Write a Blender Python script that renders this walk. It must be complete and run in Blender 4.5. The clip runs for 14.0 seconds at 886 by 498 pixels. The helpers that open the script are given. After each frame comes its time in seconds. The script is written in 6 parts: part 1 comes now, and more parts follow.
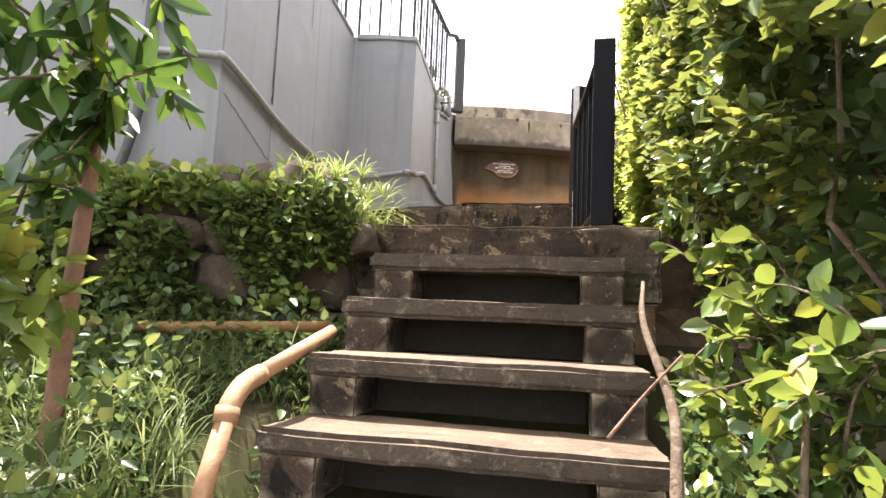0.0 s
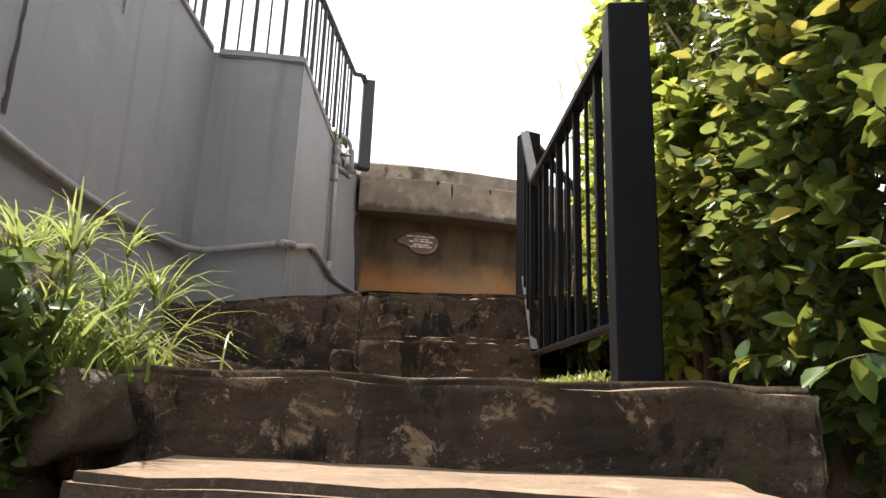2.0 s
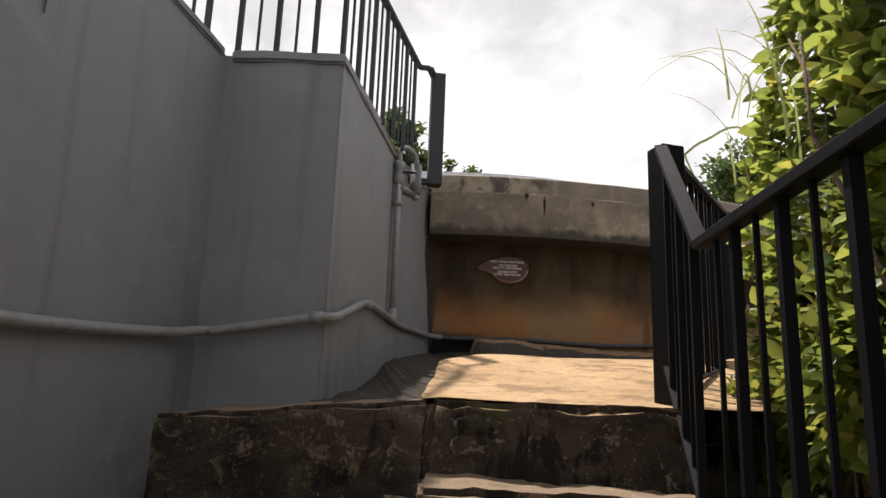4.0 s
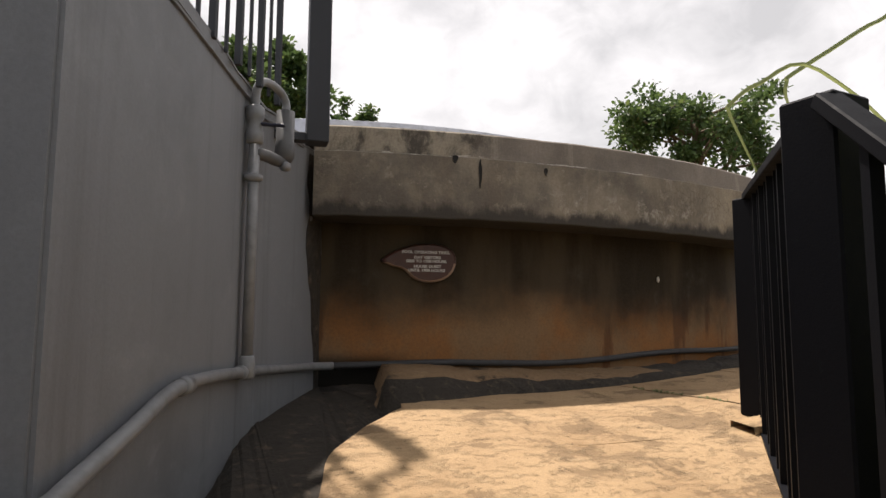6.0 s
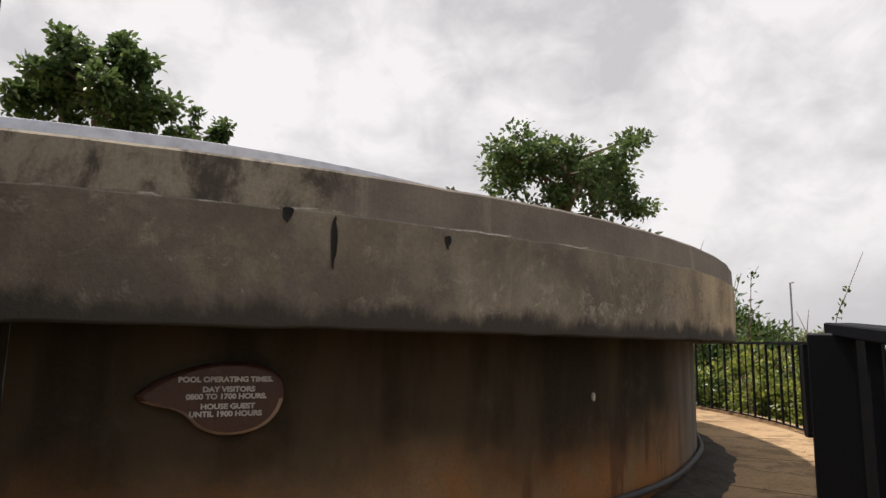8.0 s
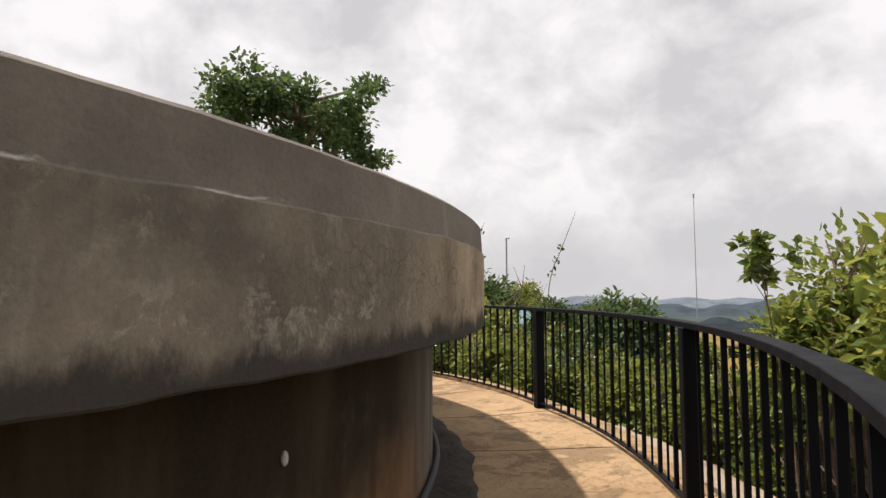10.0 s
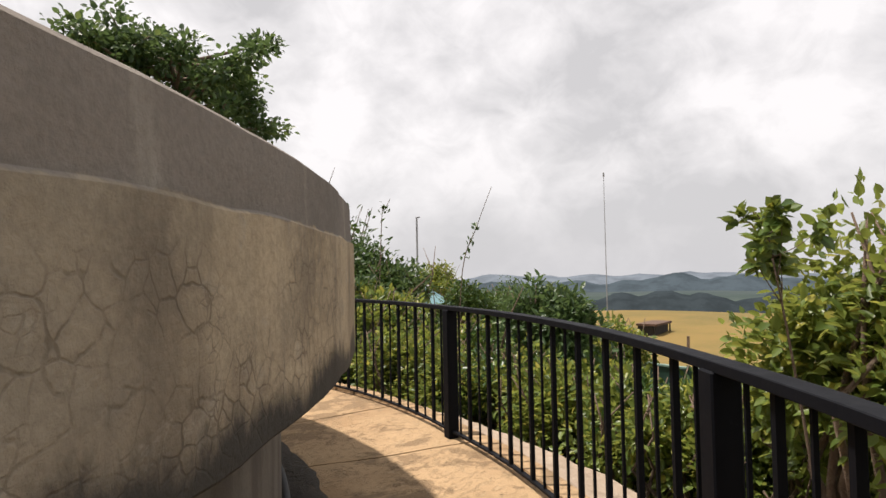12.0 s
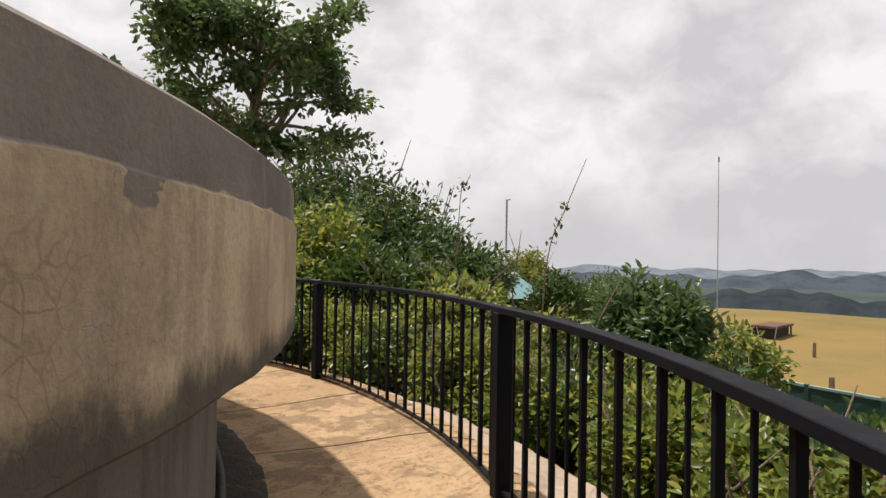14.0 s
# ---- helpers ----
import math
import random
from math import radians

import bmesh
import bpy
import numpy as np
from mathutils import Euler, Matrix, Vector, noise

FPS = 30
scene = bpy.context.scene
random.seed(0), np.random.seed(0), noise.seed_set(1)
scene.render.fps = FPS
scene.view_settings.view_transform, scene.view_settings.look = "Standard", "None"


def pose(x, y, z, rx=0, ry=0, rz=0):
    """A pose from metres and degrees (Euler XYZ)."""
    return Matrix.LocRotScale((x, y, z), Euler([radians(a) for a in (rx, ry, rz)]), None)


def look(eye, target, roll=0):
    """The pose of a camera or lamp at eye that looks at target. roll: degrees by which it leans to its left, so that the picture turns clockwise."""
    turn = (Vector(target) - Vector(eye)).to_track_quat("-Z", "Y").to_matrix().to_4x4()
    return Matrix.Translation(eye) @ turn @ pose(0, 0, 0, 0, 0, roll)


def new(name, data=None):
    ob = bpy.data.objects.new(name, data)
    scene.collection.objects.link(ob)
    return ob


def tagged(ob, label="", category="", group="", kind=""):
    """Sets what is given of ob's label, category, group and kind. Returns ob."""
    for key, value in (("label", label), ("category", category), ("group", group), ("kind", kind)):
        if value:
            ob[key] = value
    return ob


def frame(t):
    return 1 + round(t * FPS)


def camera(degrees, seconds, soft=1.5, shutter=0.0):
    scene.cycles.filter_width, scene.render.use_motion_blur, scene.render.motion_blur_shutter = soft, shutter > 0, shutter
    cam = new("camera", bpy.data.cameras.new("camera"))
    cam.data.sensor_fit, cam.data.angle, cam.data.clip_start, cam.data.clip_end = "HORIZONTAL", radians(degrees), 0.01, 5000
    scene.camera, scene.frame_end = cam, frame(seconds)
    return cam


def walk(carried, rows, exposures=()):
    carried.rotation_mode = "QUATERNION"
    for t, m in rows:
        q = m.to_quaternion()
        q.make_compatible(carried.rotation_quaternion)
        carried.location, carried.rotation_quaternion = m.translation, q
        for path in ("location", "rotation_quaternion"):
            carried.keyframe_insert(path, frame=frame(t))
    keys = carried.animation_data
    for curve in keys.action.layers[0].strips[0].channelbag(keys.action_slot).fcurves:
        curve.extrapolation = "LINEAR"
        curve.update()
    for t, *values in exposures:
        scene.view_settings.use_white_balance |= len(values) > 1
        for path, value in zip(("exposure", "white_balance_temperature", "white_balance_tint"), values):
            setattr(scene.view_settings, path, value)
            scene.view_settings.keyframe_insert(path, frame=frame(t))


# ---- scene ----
cam = camera(70.5, 14.0)
EXPOSURES = [(t, e, 6700, 14) for t, e in ((0, 2.36), (0.5, 2.06), (1, 1.82), (1.5, 1.68), (2, 1.5), (2.5, 1.08), (3, 0.8), (3.5, 0.5), (4.2, 0.46), (6.5, 0.3), (7, 0.32), (7.5, 0.22), (8, 0.1), (9.2, 0.18), (11.3, 0.2), (12.5, 0.24), (13, 0.24), (13.5, 0.12), (14, 0.14))]
PATH = [
    (0, (0.117, 0.092, 1.753), (0.087, 2.081, 1.965), 2.5),
    (0.5, (0.125, 0.48, 1.91), (0.218, 2.455, 2.211), 2.1),
    (1, (0.13, 0.92, 2.043), (0.15, 2.886, 2.414), 1.7),
    (1.5, (0.147, 1.453, 2.188), (0.226, 3.423, 2.522), 1.9),
    (2, (0.205, 2.045, 2.215), (0.446, 3.976, 2.668), 2.0),
    (2.5, (0.247, 2.461, 2.463), (0.403, 4.413, 2.869), 1.3),
    (3, (0.224, 2.732, 2.641), (0.363, 4.702, 2.959), 2.5),
    (3.5, (0.267, 2.992, 2.838), (0.254, 4.951, 3.241), 2.5),
    (4, (0.273, 3.267, 2.969), (0.252, 5.229, 3.356), 2.1),
    (4.2, (0.25, 3.382, 3.045), (0.269, 5.356, 3.365), 3.2),
    (6.3, (0.307, 5.389, 3.698), (0.628, 7.353, 3.893), -0.0),
    (6.5, (0.366, 5.609, 3.725), (0.678, 7.575, 3.917), 0.6),
    (7, (0.494, 6.119, 3.779), (1.0, 8.032, 4.07), 0.6),
    (7.5, (0.604, 6.533, 4.013), (1.295, 8.39, 4.284), 1.3),
    (8, (0.71, 6.808, 4.212), (1.432, 8.651, 4.503), 1.1),
    (8.5, (0.852, 7.053, 4.327), (1.734, 8.841, 4.488), 0.9),
    (8.8, (0.997, 7.284, 4.373), (2.062, 8.968, 4.552), 0.7),
    (9, (1.104, 7.431, 4.4), (2.372, 8.97, 4.549), 0.57),
    (9.2, (1.216, 7.562, 4.405), (2.556, 9.037, 4.573), -0.13),
    (11.3, (2.668, 8.724, 4.533), (4.205, 10.002, 4.608), 1.5),
    (11.5, (2.825, 8.833, 4.529), (4.39, 10.076, 4.601), 1.12),
    (12, (3.139, 9.044, 4.565), (4.741, 10.238, 4.638), -1.09),
    (12.5, (3.488, 9.215, 4.573), (5.036, 10.481, 4.611), -1.16),
    (13, (3.82, 9.323, 4.573), (5.28, 10.689, 4.597), 0.24),
    (13.5, (4.23, 9.562, 4.583), (5.704, 10.91, 4.675), 1.1),
    (14, (4.587, 9.811, 4.554), (5.986, 11.24, 4.583), 0.99),
]
walk(cam, [(t, look(eye, target, roll)) for t, eye, target, roll in PATH], EXPOSURES)

# ------------------------------------------------------------------ world and sun
SUN_AZ, SUN_EL = math.atan2(0.89, -0.45), radians(68)
to_sun = Vector((math.cos(SUN_AZ) * math.cos(SUN_EL), math.sin(SUN_AZ) * math.cos(SUN_EL), math.sin(SUN_EL)))
world = bpy.data.worlds.new("sky")
scene.world = world
world.use_nodes = True
wn, wl = world.node_tree.nodes, world.node_tree.links
wn.clear()
w_out = wn.new("ShaderNodeOutputWorld")
w_bg = wn.new("ShaderNodeBackground")
w_sky = wn.new("ShaderNodeTexSky")
w_sky.sky_type, w_sky.sun_disc = "NISHITA", False
w_sky.sun_elevation, w_sky.sun_rotation = SUN_EL, math.pi / 2 - SUN_AZ
w_sky.dust_density = 3.0
w_co = wn.new("ShaderNodeTexCoord")
w_map = wn.new("ShaderNodeMapping")
w_map.inputs["Scale"].default_value = (1.0, 1.0, 1.35)
w_noise = wn.new("ShaderNodeTexNoise")
w_noise.inputs["Scale"].default_value = 4.8
w_noise.inputs["Detail"].default_value = 9.0
w_noise.inputs["Roughness"].default_value = 0.52
w_noise.inputs["Distortion"].default_value = 0.12
w_ramp = wn.new("ShaderNodeValToRGB")
w_ramp.color_ramp.elements[0].position, w_ramp.color_ramp.elements[0].color = 0.40, (6.8, 6.9, 7.0, 1)
w_ramp.color_ramp.elements[1].position, w_ramp.color_ramp.elements[1].color = 0.60, (10.4, 10.45, 10.5, 1)
w_mix = wn.new("ShaderNodeMix")
w_mix.data_type = "RGBA"
w_mix.inputs[0].default_value = 0.92
wl.new(w_co.outputs["Generated"], w_map.inputs["Vector"])
wl.new(w_map.outputs["Vector"], w_noise.inputs["Vector"])
w_fine = wn.new("ShaderNodeTexNoise")
w_fine.inputs["Scale"].default_value, w_fine.inputs["Detail"].default_value = 11.0, 8.0
w_fine.inputs["Roughness"].default_value, w_fine.inputs["Distortion"].default_value = 0.58, 0.5
wl.new(w_map.outputs["Vector"], w_fine.inputs["Vector"])
w_blend = wn.new("ShaderNodeMix")
w_blend.inputs[0].default_value = 0.32
wl.new(w_noise.outputs["Fac"], w_blend.inputs[2])
wl.new(w_fine.outputs["Fac"], w_blend.inputs[3])
wl.new(w_blend.outputs[0], w_ramp.inputs["Fac"])
w_sep = wn.new("ShaderNodeSeparateXYZ")
wl.new(w_co.outputs["Generated"], w_sep.inputs[0])
w_low = wn.new("ShaderNodeMapRange")
w_low.interpolation_type = "SMOOTHSTEP"
w_low.inputs["From Min"].default_value, w_low.inputs["From Max"].default_value = 0.20, -0.02
w_low.inputs["To Max"].default_value = 0.75
wl.new(w_sep.outputs["Z"], w_low.inputs["Value"])
w_haze = wn.new("ShaderNodeMix")
w_haze.data_type = "RGBA"
w_haze.inputs[7].default_value = (6.7, 6.9, 7.2, 1)
wl.new(w_low.outputs["Result"], w_haze.inputs[0])
wl.new(w_ramp.outputs["Color"], w_haze.inputs[6])
wl.new(w_sky.outputs["Color"], w_mix.inputs[6])
wl.new(w_haze.outputs[2], w_mix.inputs[7])
wl.new(w_mix.outputs[2], w_bg.inputs["Color"])
w_bg.inputs["Strength"].default_value = 0.085
wl.new(w_bg.outputs[0], w_out.inputs["Surface"])

sun_data = bpy.data.lights.new("sun", "SUN")
sun_data.energy, sun_data.angle, sun_data.color = 5.0, radians(1.6), (1.0, 0.95, 0.87)
sun = new("sun", sun_data)
sun.matrix_world = look(to_sun * 40, (0, 0, 0))


# ------------------------------------------------------------------ materials
def material(name):
    m = bpy.data.materials.new(name)
    m.use_nodes = True
    nt = m.node_tree
    return m, nt, nt.nodes["Principled BSDF"]


def mix_node(nt, fac, a, b, blend="MIX"):
    n = nt.nodes.new("ShaderNodeMix")
    n.data_type, n.blend_type = "RGBA", blend
    for socket, v in ((n.inputs[0], fac), (n.inputs[6], a), (n.inputs[7], b)):
        if isinstance(v, bpy.types.NodeSocket):
            nt.links.new(v, socket)
        else:
            socket.default_value = v if not isinstance(v, tuple) else (*v[:3], 1)
    return n.outputs[2]


def coords(nt, scale=(1, 1, 1)):
    co = nt.nodes.new("ShaderNodeTexCoord")
    mp = nt.nodes.new("ShaderNodeMapping")
    mp.inputs["Scale"].default_value = scale
    nt.links.new(co.outputs["Object"], mp.inputs["Vector"])
    return mp.outputs["Vector"]


def noise_fac(nt, scale, lo, hi, detail=6, rough=0.6, vec=None, distort=0.0):
    n = nt.nodes.new("ShaderNodeTexNoise")
    n.inputs["Scale"].default_value, n.inputs["Detail"].default_value = scale, detail
    n.inputs["Roughness"].default_value, n.inputs["Distortion"].default_value = rough, distort
    nt.links.new(vec if vec else coords(nt), n.inputs["Vector"])
    return ramp_fac(nt, n.outputs["Fac"], lo, hi)


def ramp_fac(nt, socket, lo, hi):
    r = nt.nodes.new("ShaderNodeMapRange")
    r.interpolation_type = "SMOOTHSTEP"
    r.inputs["From Min"].default_value, r.inputs["From Max"].default_value = lo, hi
    nt.links.new(socket, r.inputs["Value"])
    return r.outputs["Result"]


def math_node(nt, op, a, b=0.0):
    n = nt.nodes.new("ShaderNodeMath")
    n.operation = op
    for socket, v in ((n.inputs[0], a), (n.inputs[1], b)):
        if isinstance(v, bpy.types.NodeSocket):
            nt.links.new(v, socket)
        else:
            socket.default_value = v
    return n.outputs[0]


def bump(nt, bsdf, height, strength, distance):
    n = nt.nodes.new("ShaderNodeBump")
    n.inputs["Strength"].default_value, n.inputs["Distance"].default_value = strength, distance
    nt.links.new(height, n.inputs["Height"])
    nt.links.new(n.outputs["Normal"], bsdf.inputs["Normal"])


def rough_surface(name, base, dark, light, scale=3.0, grain=60.0, rough=0.85, relief=0.35, streak=0.0, streak_colour=(0.1, 0.1, 0.1), dark_lo=0.5, dark_hi=0.75, coping=None):
    """Plaster, concrete, earth: broad patches of dark and light, fine grain, optional upright run-off streaks."""
    m, nt, b = material(name)
    v = coords(nt)
    c = mix_node(nt, noise_fac(nt, scale, dark_lo, dark_hi, 8, 0.65, v), base, dark)
    c = mix_node(nt, noise_fac(nt, scale * 2.7, 0.52, 0.72, 7, 0.7, v, 0.4), c, light)
    c = mix_node(nt, math_node(nt, "MULTIPLY", noise_fac(nt, grain, 0.3, 0.8, 3, 0.6, v), 0.35), c, dark)
    if streak:
        sv = coords(nt, (7.0, 7.0, 0.35))
        c = mix_node(nt, math_node(nt, "MULTIPLY", noise_fac(nt, 1.0, 0.5, 0.78, 5, 0.6, sv), streak), c, streak_colour)
    if coping:
        geo = nt.nodes.new("ShaderNodeNewGeometry")
        sep = nt.nodes.new("ShaderNodeSeparateXYZ")
        nt.links.new(geo.outputs["Position"], sep.inputs[0])
        reach = math_node(nt, "SUBTRACT", sep.outputs["Z"], math_node(nt, "MULTIPLY", noise_fac(nt, 1.0, 0.56, 0.80, 4, 0.6, coords(nt, (9.0, 9.0, 0.12))), -0.45))
        run = math_node(nt, "MULTIPLY", ramp_fac(nt, reach, coping - 0.05, coping + 0.10), noise_fac(nt, 1.0, 0.56, 0.64, 5, 0.65, coords(nt, (11.0, 11.0, 0.25))))
        c = mix_node(nt, math_node(nt, "MULTIPLY", run, 0.75), c, streak_colour)
    nt.links.new(c, b.inputs["Base Color"])
    b.inputs["Roughness"].default_value = rough
    h = math_node(nt, "ADD", noise_fac(nt, grain, 0.2, 0.9, 5, 0.7, v), math_node(nt, "MULTIPLY", noise_fac(nt, scale * 4, 0.2, 0.9, 4, 0.6, v), 1.5))
    bump(nt, b, h, relief, 0.006)
    return m


def paint_metal(name, colour, rough=0.6, wear=(0.12, 0.11, 0.1)):
    m, nt, b = material(name)
    v = coords(nt)
    nt.links.new(mix_node(nt, noise_fac(nt, 22, 0.62, 0.8, 6, 0.7, v), colour, wear), b.inputs["Base Color"])
    r = math_node(nt, "ADD", rough, math_node(nt, "MULTIPLY", noise_fac(nt, 9, 0.2, 0.8, 4, 0.6, v), 0.15))
    nt.links.new(r, b.inputs["Roughness"])
    b.inputs["Specular IOR Level"].default_value = 0.09
    bump(nt, b, noise_fac(nt, 160, 0.2, 0.8, 3, 0.6, v), 0.08, 0.002)
    return m


def leaf_material(name, dark, light, yellow, translucency=0.35, yellow_share=0.12, rough=0.36):
    m, nt, b = material(name)
    geo = nt.nodes.new("ShaderNodeNewGeometry")
    rnd = geo.outputs["Random Per Island"]
    c = mix_node(nt, ramp_fac(nt, rnd, 0.0, 1.0 - yellow_share), dark, light)
    c = mix_node(nt, ramp_fac(nt, rnd, 1.0 - yellow_share, 1.0), c, yellow)
    c = mix_node(nt, noise_fac(nt, 1.3, 0.35, 0.7, 3, 0.5), c, mix_node(nt, 0.5, c, dark))
    nt.links.new(c, b.inputs["Base Color"])
    b.inputs["Roughness"].default_value = rough
    b.inputs["Specular IOR Level"].default_value = 0.42
    tr = nt.nodes.new("ShaderNodeBsdfTranslucent")
    nt.links.new(mix_node(nt, 0.28, c, yellow), tr.inputs["Color"])
    ms = nt.nodes.new("ShaderNodeMixShader")
    ms.inputs[0].default_value = translucency
    nt.links.new(b.outputs[0], ms.inputs[1])
    nt.links.new(tr.outputs[0], ms.inputs[2])
    nt.links.new(ms.outputs[0], nt.nodes["Material Output"].inputs["Surface"])
    return m


def plain(name, colour, rough=0.6, metallic=0.0):
    m, nt, b = material(name)
    v = coords(nt)
    d = tuple(x * 0.7 for x in colour)
    nt.links.new(mix_node(nt, noise_fac(nt, 14, 0.4, 0.75, 5, 0.6, v), colour, d), b.inputs["Base Color"])
    b.inputs["Roughness"].default_value, b.inputs["Metallic"].default_value = rough, metallic
    return m


GREY_WALL = rough_surface("grey_wall_paint", (0.182, 0.190, 0.208), (0.132, 0.138, 0.152), (0.215, 0.224, 0.242), 0.9, 90, 0.6, 0.12, 0.6, (0.085, 0.087, 0.095), coping=4.70)


def height_of(nt):
    geo = nt.nodes.new("ShaderNodeNewGeometry")
    sep = nt.nodes.new("ShaderNodeSeparateXYZ")
    nt.links.new(geo.outputs["Position"], sep.inputs[0])
    return sep.outputs


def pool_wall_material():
    """Grey render coloured dark for mould and for shade under the rim, with red soil splashed and soaked into its foot
    in an uneven tide line.
    """
    m, nt, b = material("pool_wall_render")
    v = coords(nt)
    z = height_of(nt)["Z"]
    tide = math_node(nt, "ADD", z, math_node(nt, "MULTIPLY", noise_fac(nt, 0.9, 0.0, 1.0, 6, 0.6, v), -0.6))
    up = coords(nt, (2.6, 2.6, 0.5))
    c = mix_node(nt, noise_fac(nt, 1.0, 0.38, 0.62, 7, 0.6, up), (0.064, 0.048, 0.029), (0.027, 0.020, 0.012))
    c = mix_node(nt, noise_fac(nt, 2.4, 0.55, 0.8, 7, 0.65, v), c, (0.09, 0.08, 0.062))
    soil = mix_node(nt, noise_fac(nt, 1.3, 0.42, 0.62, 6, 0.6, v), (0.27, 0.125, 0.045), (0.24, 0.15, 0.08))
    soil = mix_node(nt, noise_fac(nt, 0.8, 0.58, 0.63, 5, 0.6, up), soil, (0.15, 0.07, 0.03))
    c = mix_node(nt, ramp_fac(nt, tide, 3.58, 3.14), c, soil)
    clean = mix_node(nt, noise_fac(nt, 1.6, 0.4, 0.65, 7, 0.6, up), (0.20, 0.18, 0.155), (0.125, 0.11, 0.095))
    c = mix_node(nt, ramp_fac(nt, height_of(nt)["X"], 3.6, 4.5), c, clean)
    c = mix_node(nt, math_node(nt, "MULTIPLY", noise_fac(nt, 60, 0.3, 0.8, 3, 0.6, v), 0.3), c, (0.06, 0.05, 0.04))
    # black corner foot: mould plus the hollow's shadow put into the colour
    corner_mould_shade = math_node(nt, "MULTIPLY", ramp_fac(nt, math_node(nt, "ADD", height_of(nt)["X"], math_node(nt, "MULTIPLY", noise_fac(nt, 4.0, 0.2, 0.8, 6, 0.65, v), 0.3)), 0.95, 0.62), ramp_fac(nt, z, 3.40, 3.27))
    c = mix_node(nt, corner_mould_shade, c, (0.012, 0.011, 0.009))
    nt.links.new(c, b.inputs["Base Color"])
    b.inputs["Roughness"].default_value = 0.9
    b.inputs["Specular IOR Level"].default_value = 0.2
    bump(nt, b, math_node(nt, "ADD", noise_fac(nt, 55, 0.2, 0.9, 5, 0.7, v), math_node(nt, "MULTIPLY", noise_fac(nt, 5, 0.2, 0.9, 4, 0.6, v), 2.0)), 0.4, 0.005)
    return m


def pool_rim_material():
    """Two coats of render: a smooth grey upper band and a mottled tan lower band with crazing and a mouldy drip edge."""
    m, nt, b = material("pool_rim_render")
    v = coords(nt)
    sep = height_of(nt)
    x, z = sep["X"], sep["Z"]
    run = coords(nt, (5.0, 5.0, 0.45))
    wobble = math_node(nt, "MULTIPLY", noise_fac(nt, 3.0, 0.0, 1.0, 6, 0.65, v), 0.05)
    # lower coat
    c = mix_node(nt, noise_fac(nt, 1.5, 0.4, 0.62, 8, 0.65, v), (0.265, 0.228, 0.178), (0.135, 0.119, 0.10))
    tan = mix_node(nt, noise_fac(nt, 1.7, 0.42, 0.66, 8, 0.65, v), (0.58, 0.46, 0.31), (0.40, 0.31, 0.205))
    east = ramp_fac(nt, math_node(nt, "ADD", x, noise_fac(nt, 1.6, 0.0, 1.0, 6, 0.65, v)), 3.6, 4.9)
    c = mix_node(nt, east, c, tan)
    c = mix_node(nt, math_node(nt, "MULTIPLY", noise_fac(nt, 1.0, 0.46, 0.66, 7, 0.65, run), 0.42), c, (0.15, 0.12, 0.092))
    c = mix_node(nt, math_node(nt, "MULTIPLY", noise_fac(nt, 2.6, 0.53, 0.60, 9, 0.72, v), 0.32), c, (0.16, 0.134, 0.105))
    c = mix_node(nt, math_node(nt, "MULTIPLY", noise_fac(nt, 1.3, 0.6, 0.75, 6, 0.6, run), 0.5), c, (0.40, 0.36, 0.30))
    c = mix_node(nt, math_node(nt, "MULTIPLY", noise_fac(nt, 8.0, 0.54, 0.66, 9, 0.78, v, 0.4), 0.55), c, (0.38, 0.335, 0.27))
    vor = nt.nodes.new("ShaderNodeTexVoronoi")
    vor.feature = "DISTANCE_TO_EDGE"
    vor.inputs["Scale"].default_value = 19.0
    warp = nt.nodes.new("ShaderNodeTexNoise")
    warp.inputs["Scale"].default_value = 6.0
    warp.inputs["Detail"].default_value = 4.0
    nt.links.new(v, warp.inputs["Vector"])
    vec = nt.nodes.new("ShaderNodeVectorMath")
    vec.operation = "MULTIPLY_ADD"
    vec.inputs[1].default_value = (0.10, 0.10, 0.08)
    nt.links.new(warp.outputs["Color"], vec.inputs[0])
    nt.links.new(v, vec.inputs[2])
    nt.links.new(vec.outputs[0], vor.inputs["Vector"])
    small = nt.nodes.new("ShaderNodeTexVoronoi")
    small.feature = "DISTANCE_TO_EDGE"
    small.inputs["Scale"].default_value = 41.0
    nt.links.new(vec.outputs[0], small.inputs["Vector"])
    wide = math_node(nt, "MULTIPLY", ramp_fac(nt, vor.outputs["Distance"], 0.058, 0.012), noise_fac(nt, 5.0, 0.38, 0.60, 6, 0.65, v))
    thin = math_node(nt, "MULTIPLY", ramp_fac(nt, small.outputs["Distance"], 0.075, 0.015), noise_fac(nt, 4.0, 0.50, 0.66, 6, 0.65, v))
    line = math_node(nt, "MAXIMUM", wide, math_node(nt, "MULTIPLY", thin, 0.8))
    where = math_node(nt, "MULTIPLY", noise_fac(nt, 1.7, 0.34, 0.52, 6, 0.65, v), math_node(nt, "MULTIPLY", ramp_fac(nt, x, 2.2, 3.0), ramp_fac(nt, x, 5.7, 3.7)))
    craze = math_node(nt, "MULTIPLY", math_node(nt, "MULTIPLY", line, where), ramp_fac(nt, z, 4.64, 4.56))
    damp = math_node(nt, "MULTIPLY", math_node(nt, "MULTIPLY", ramp_fac(nt, vor.outputs["Distance"], 0.30, 0.02), where), noise_fac(nt, 2.8, 0.40, 0.62, 6, 0.65, v))
    c = mix_node(nt, math_node(nt, "MULTIPLY", damp, 0.28), c, (0.15, 0.118, 0.09))
    c = mix_node(nt, math_node(nt, "MULTIPLY", craze, 0.6), c, (0.095, 0.07, 0.05))
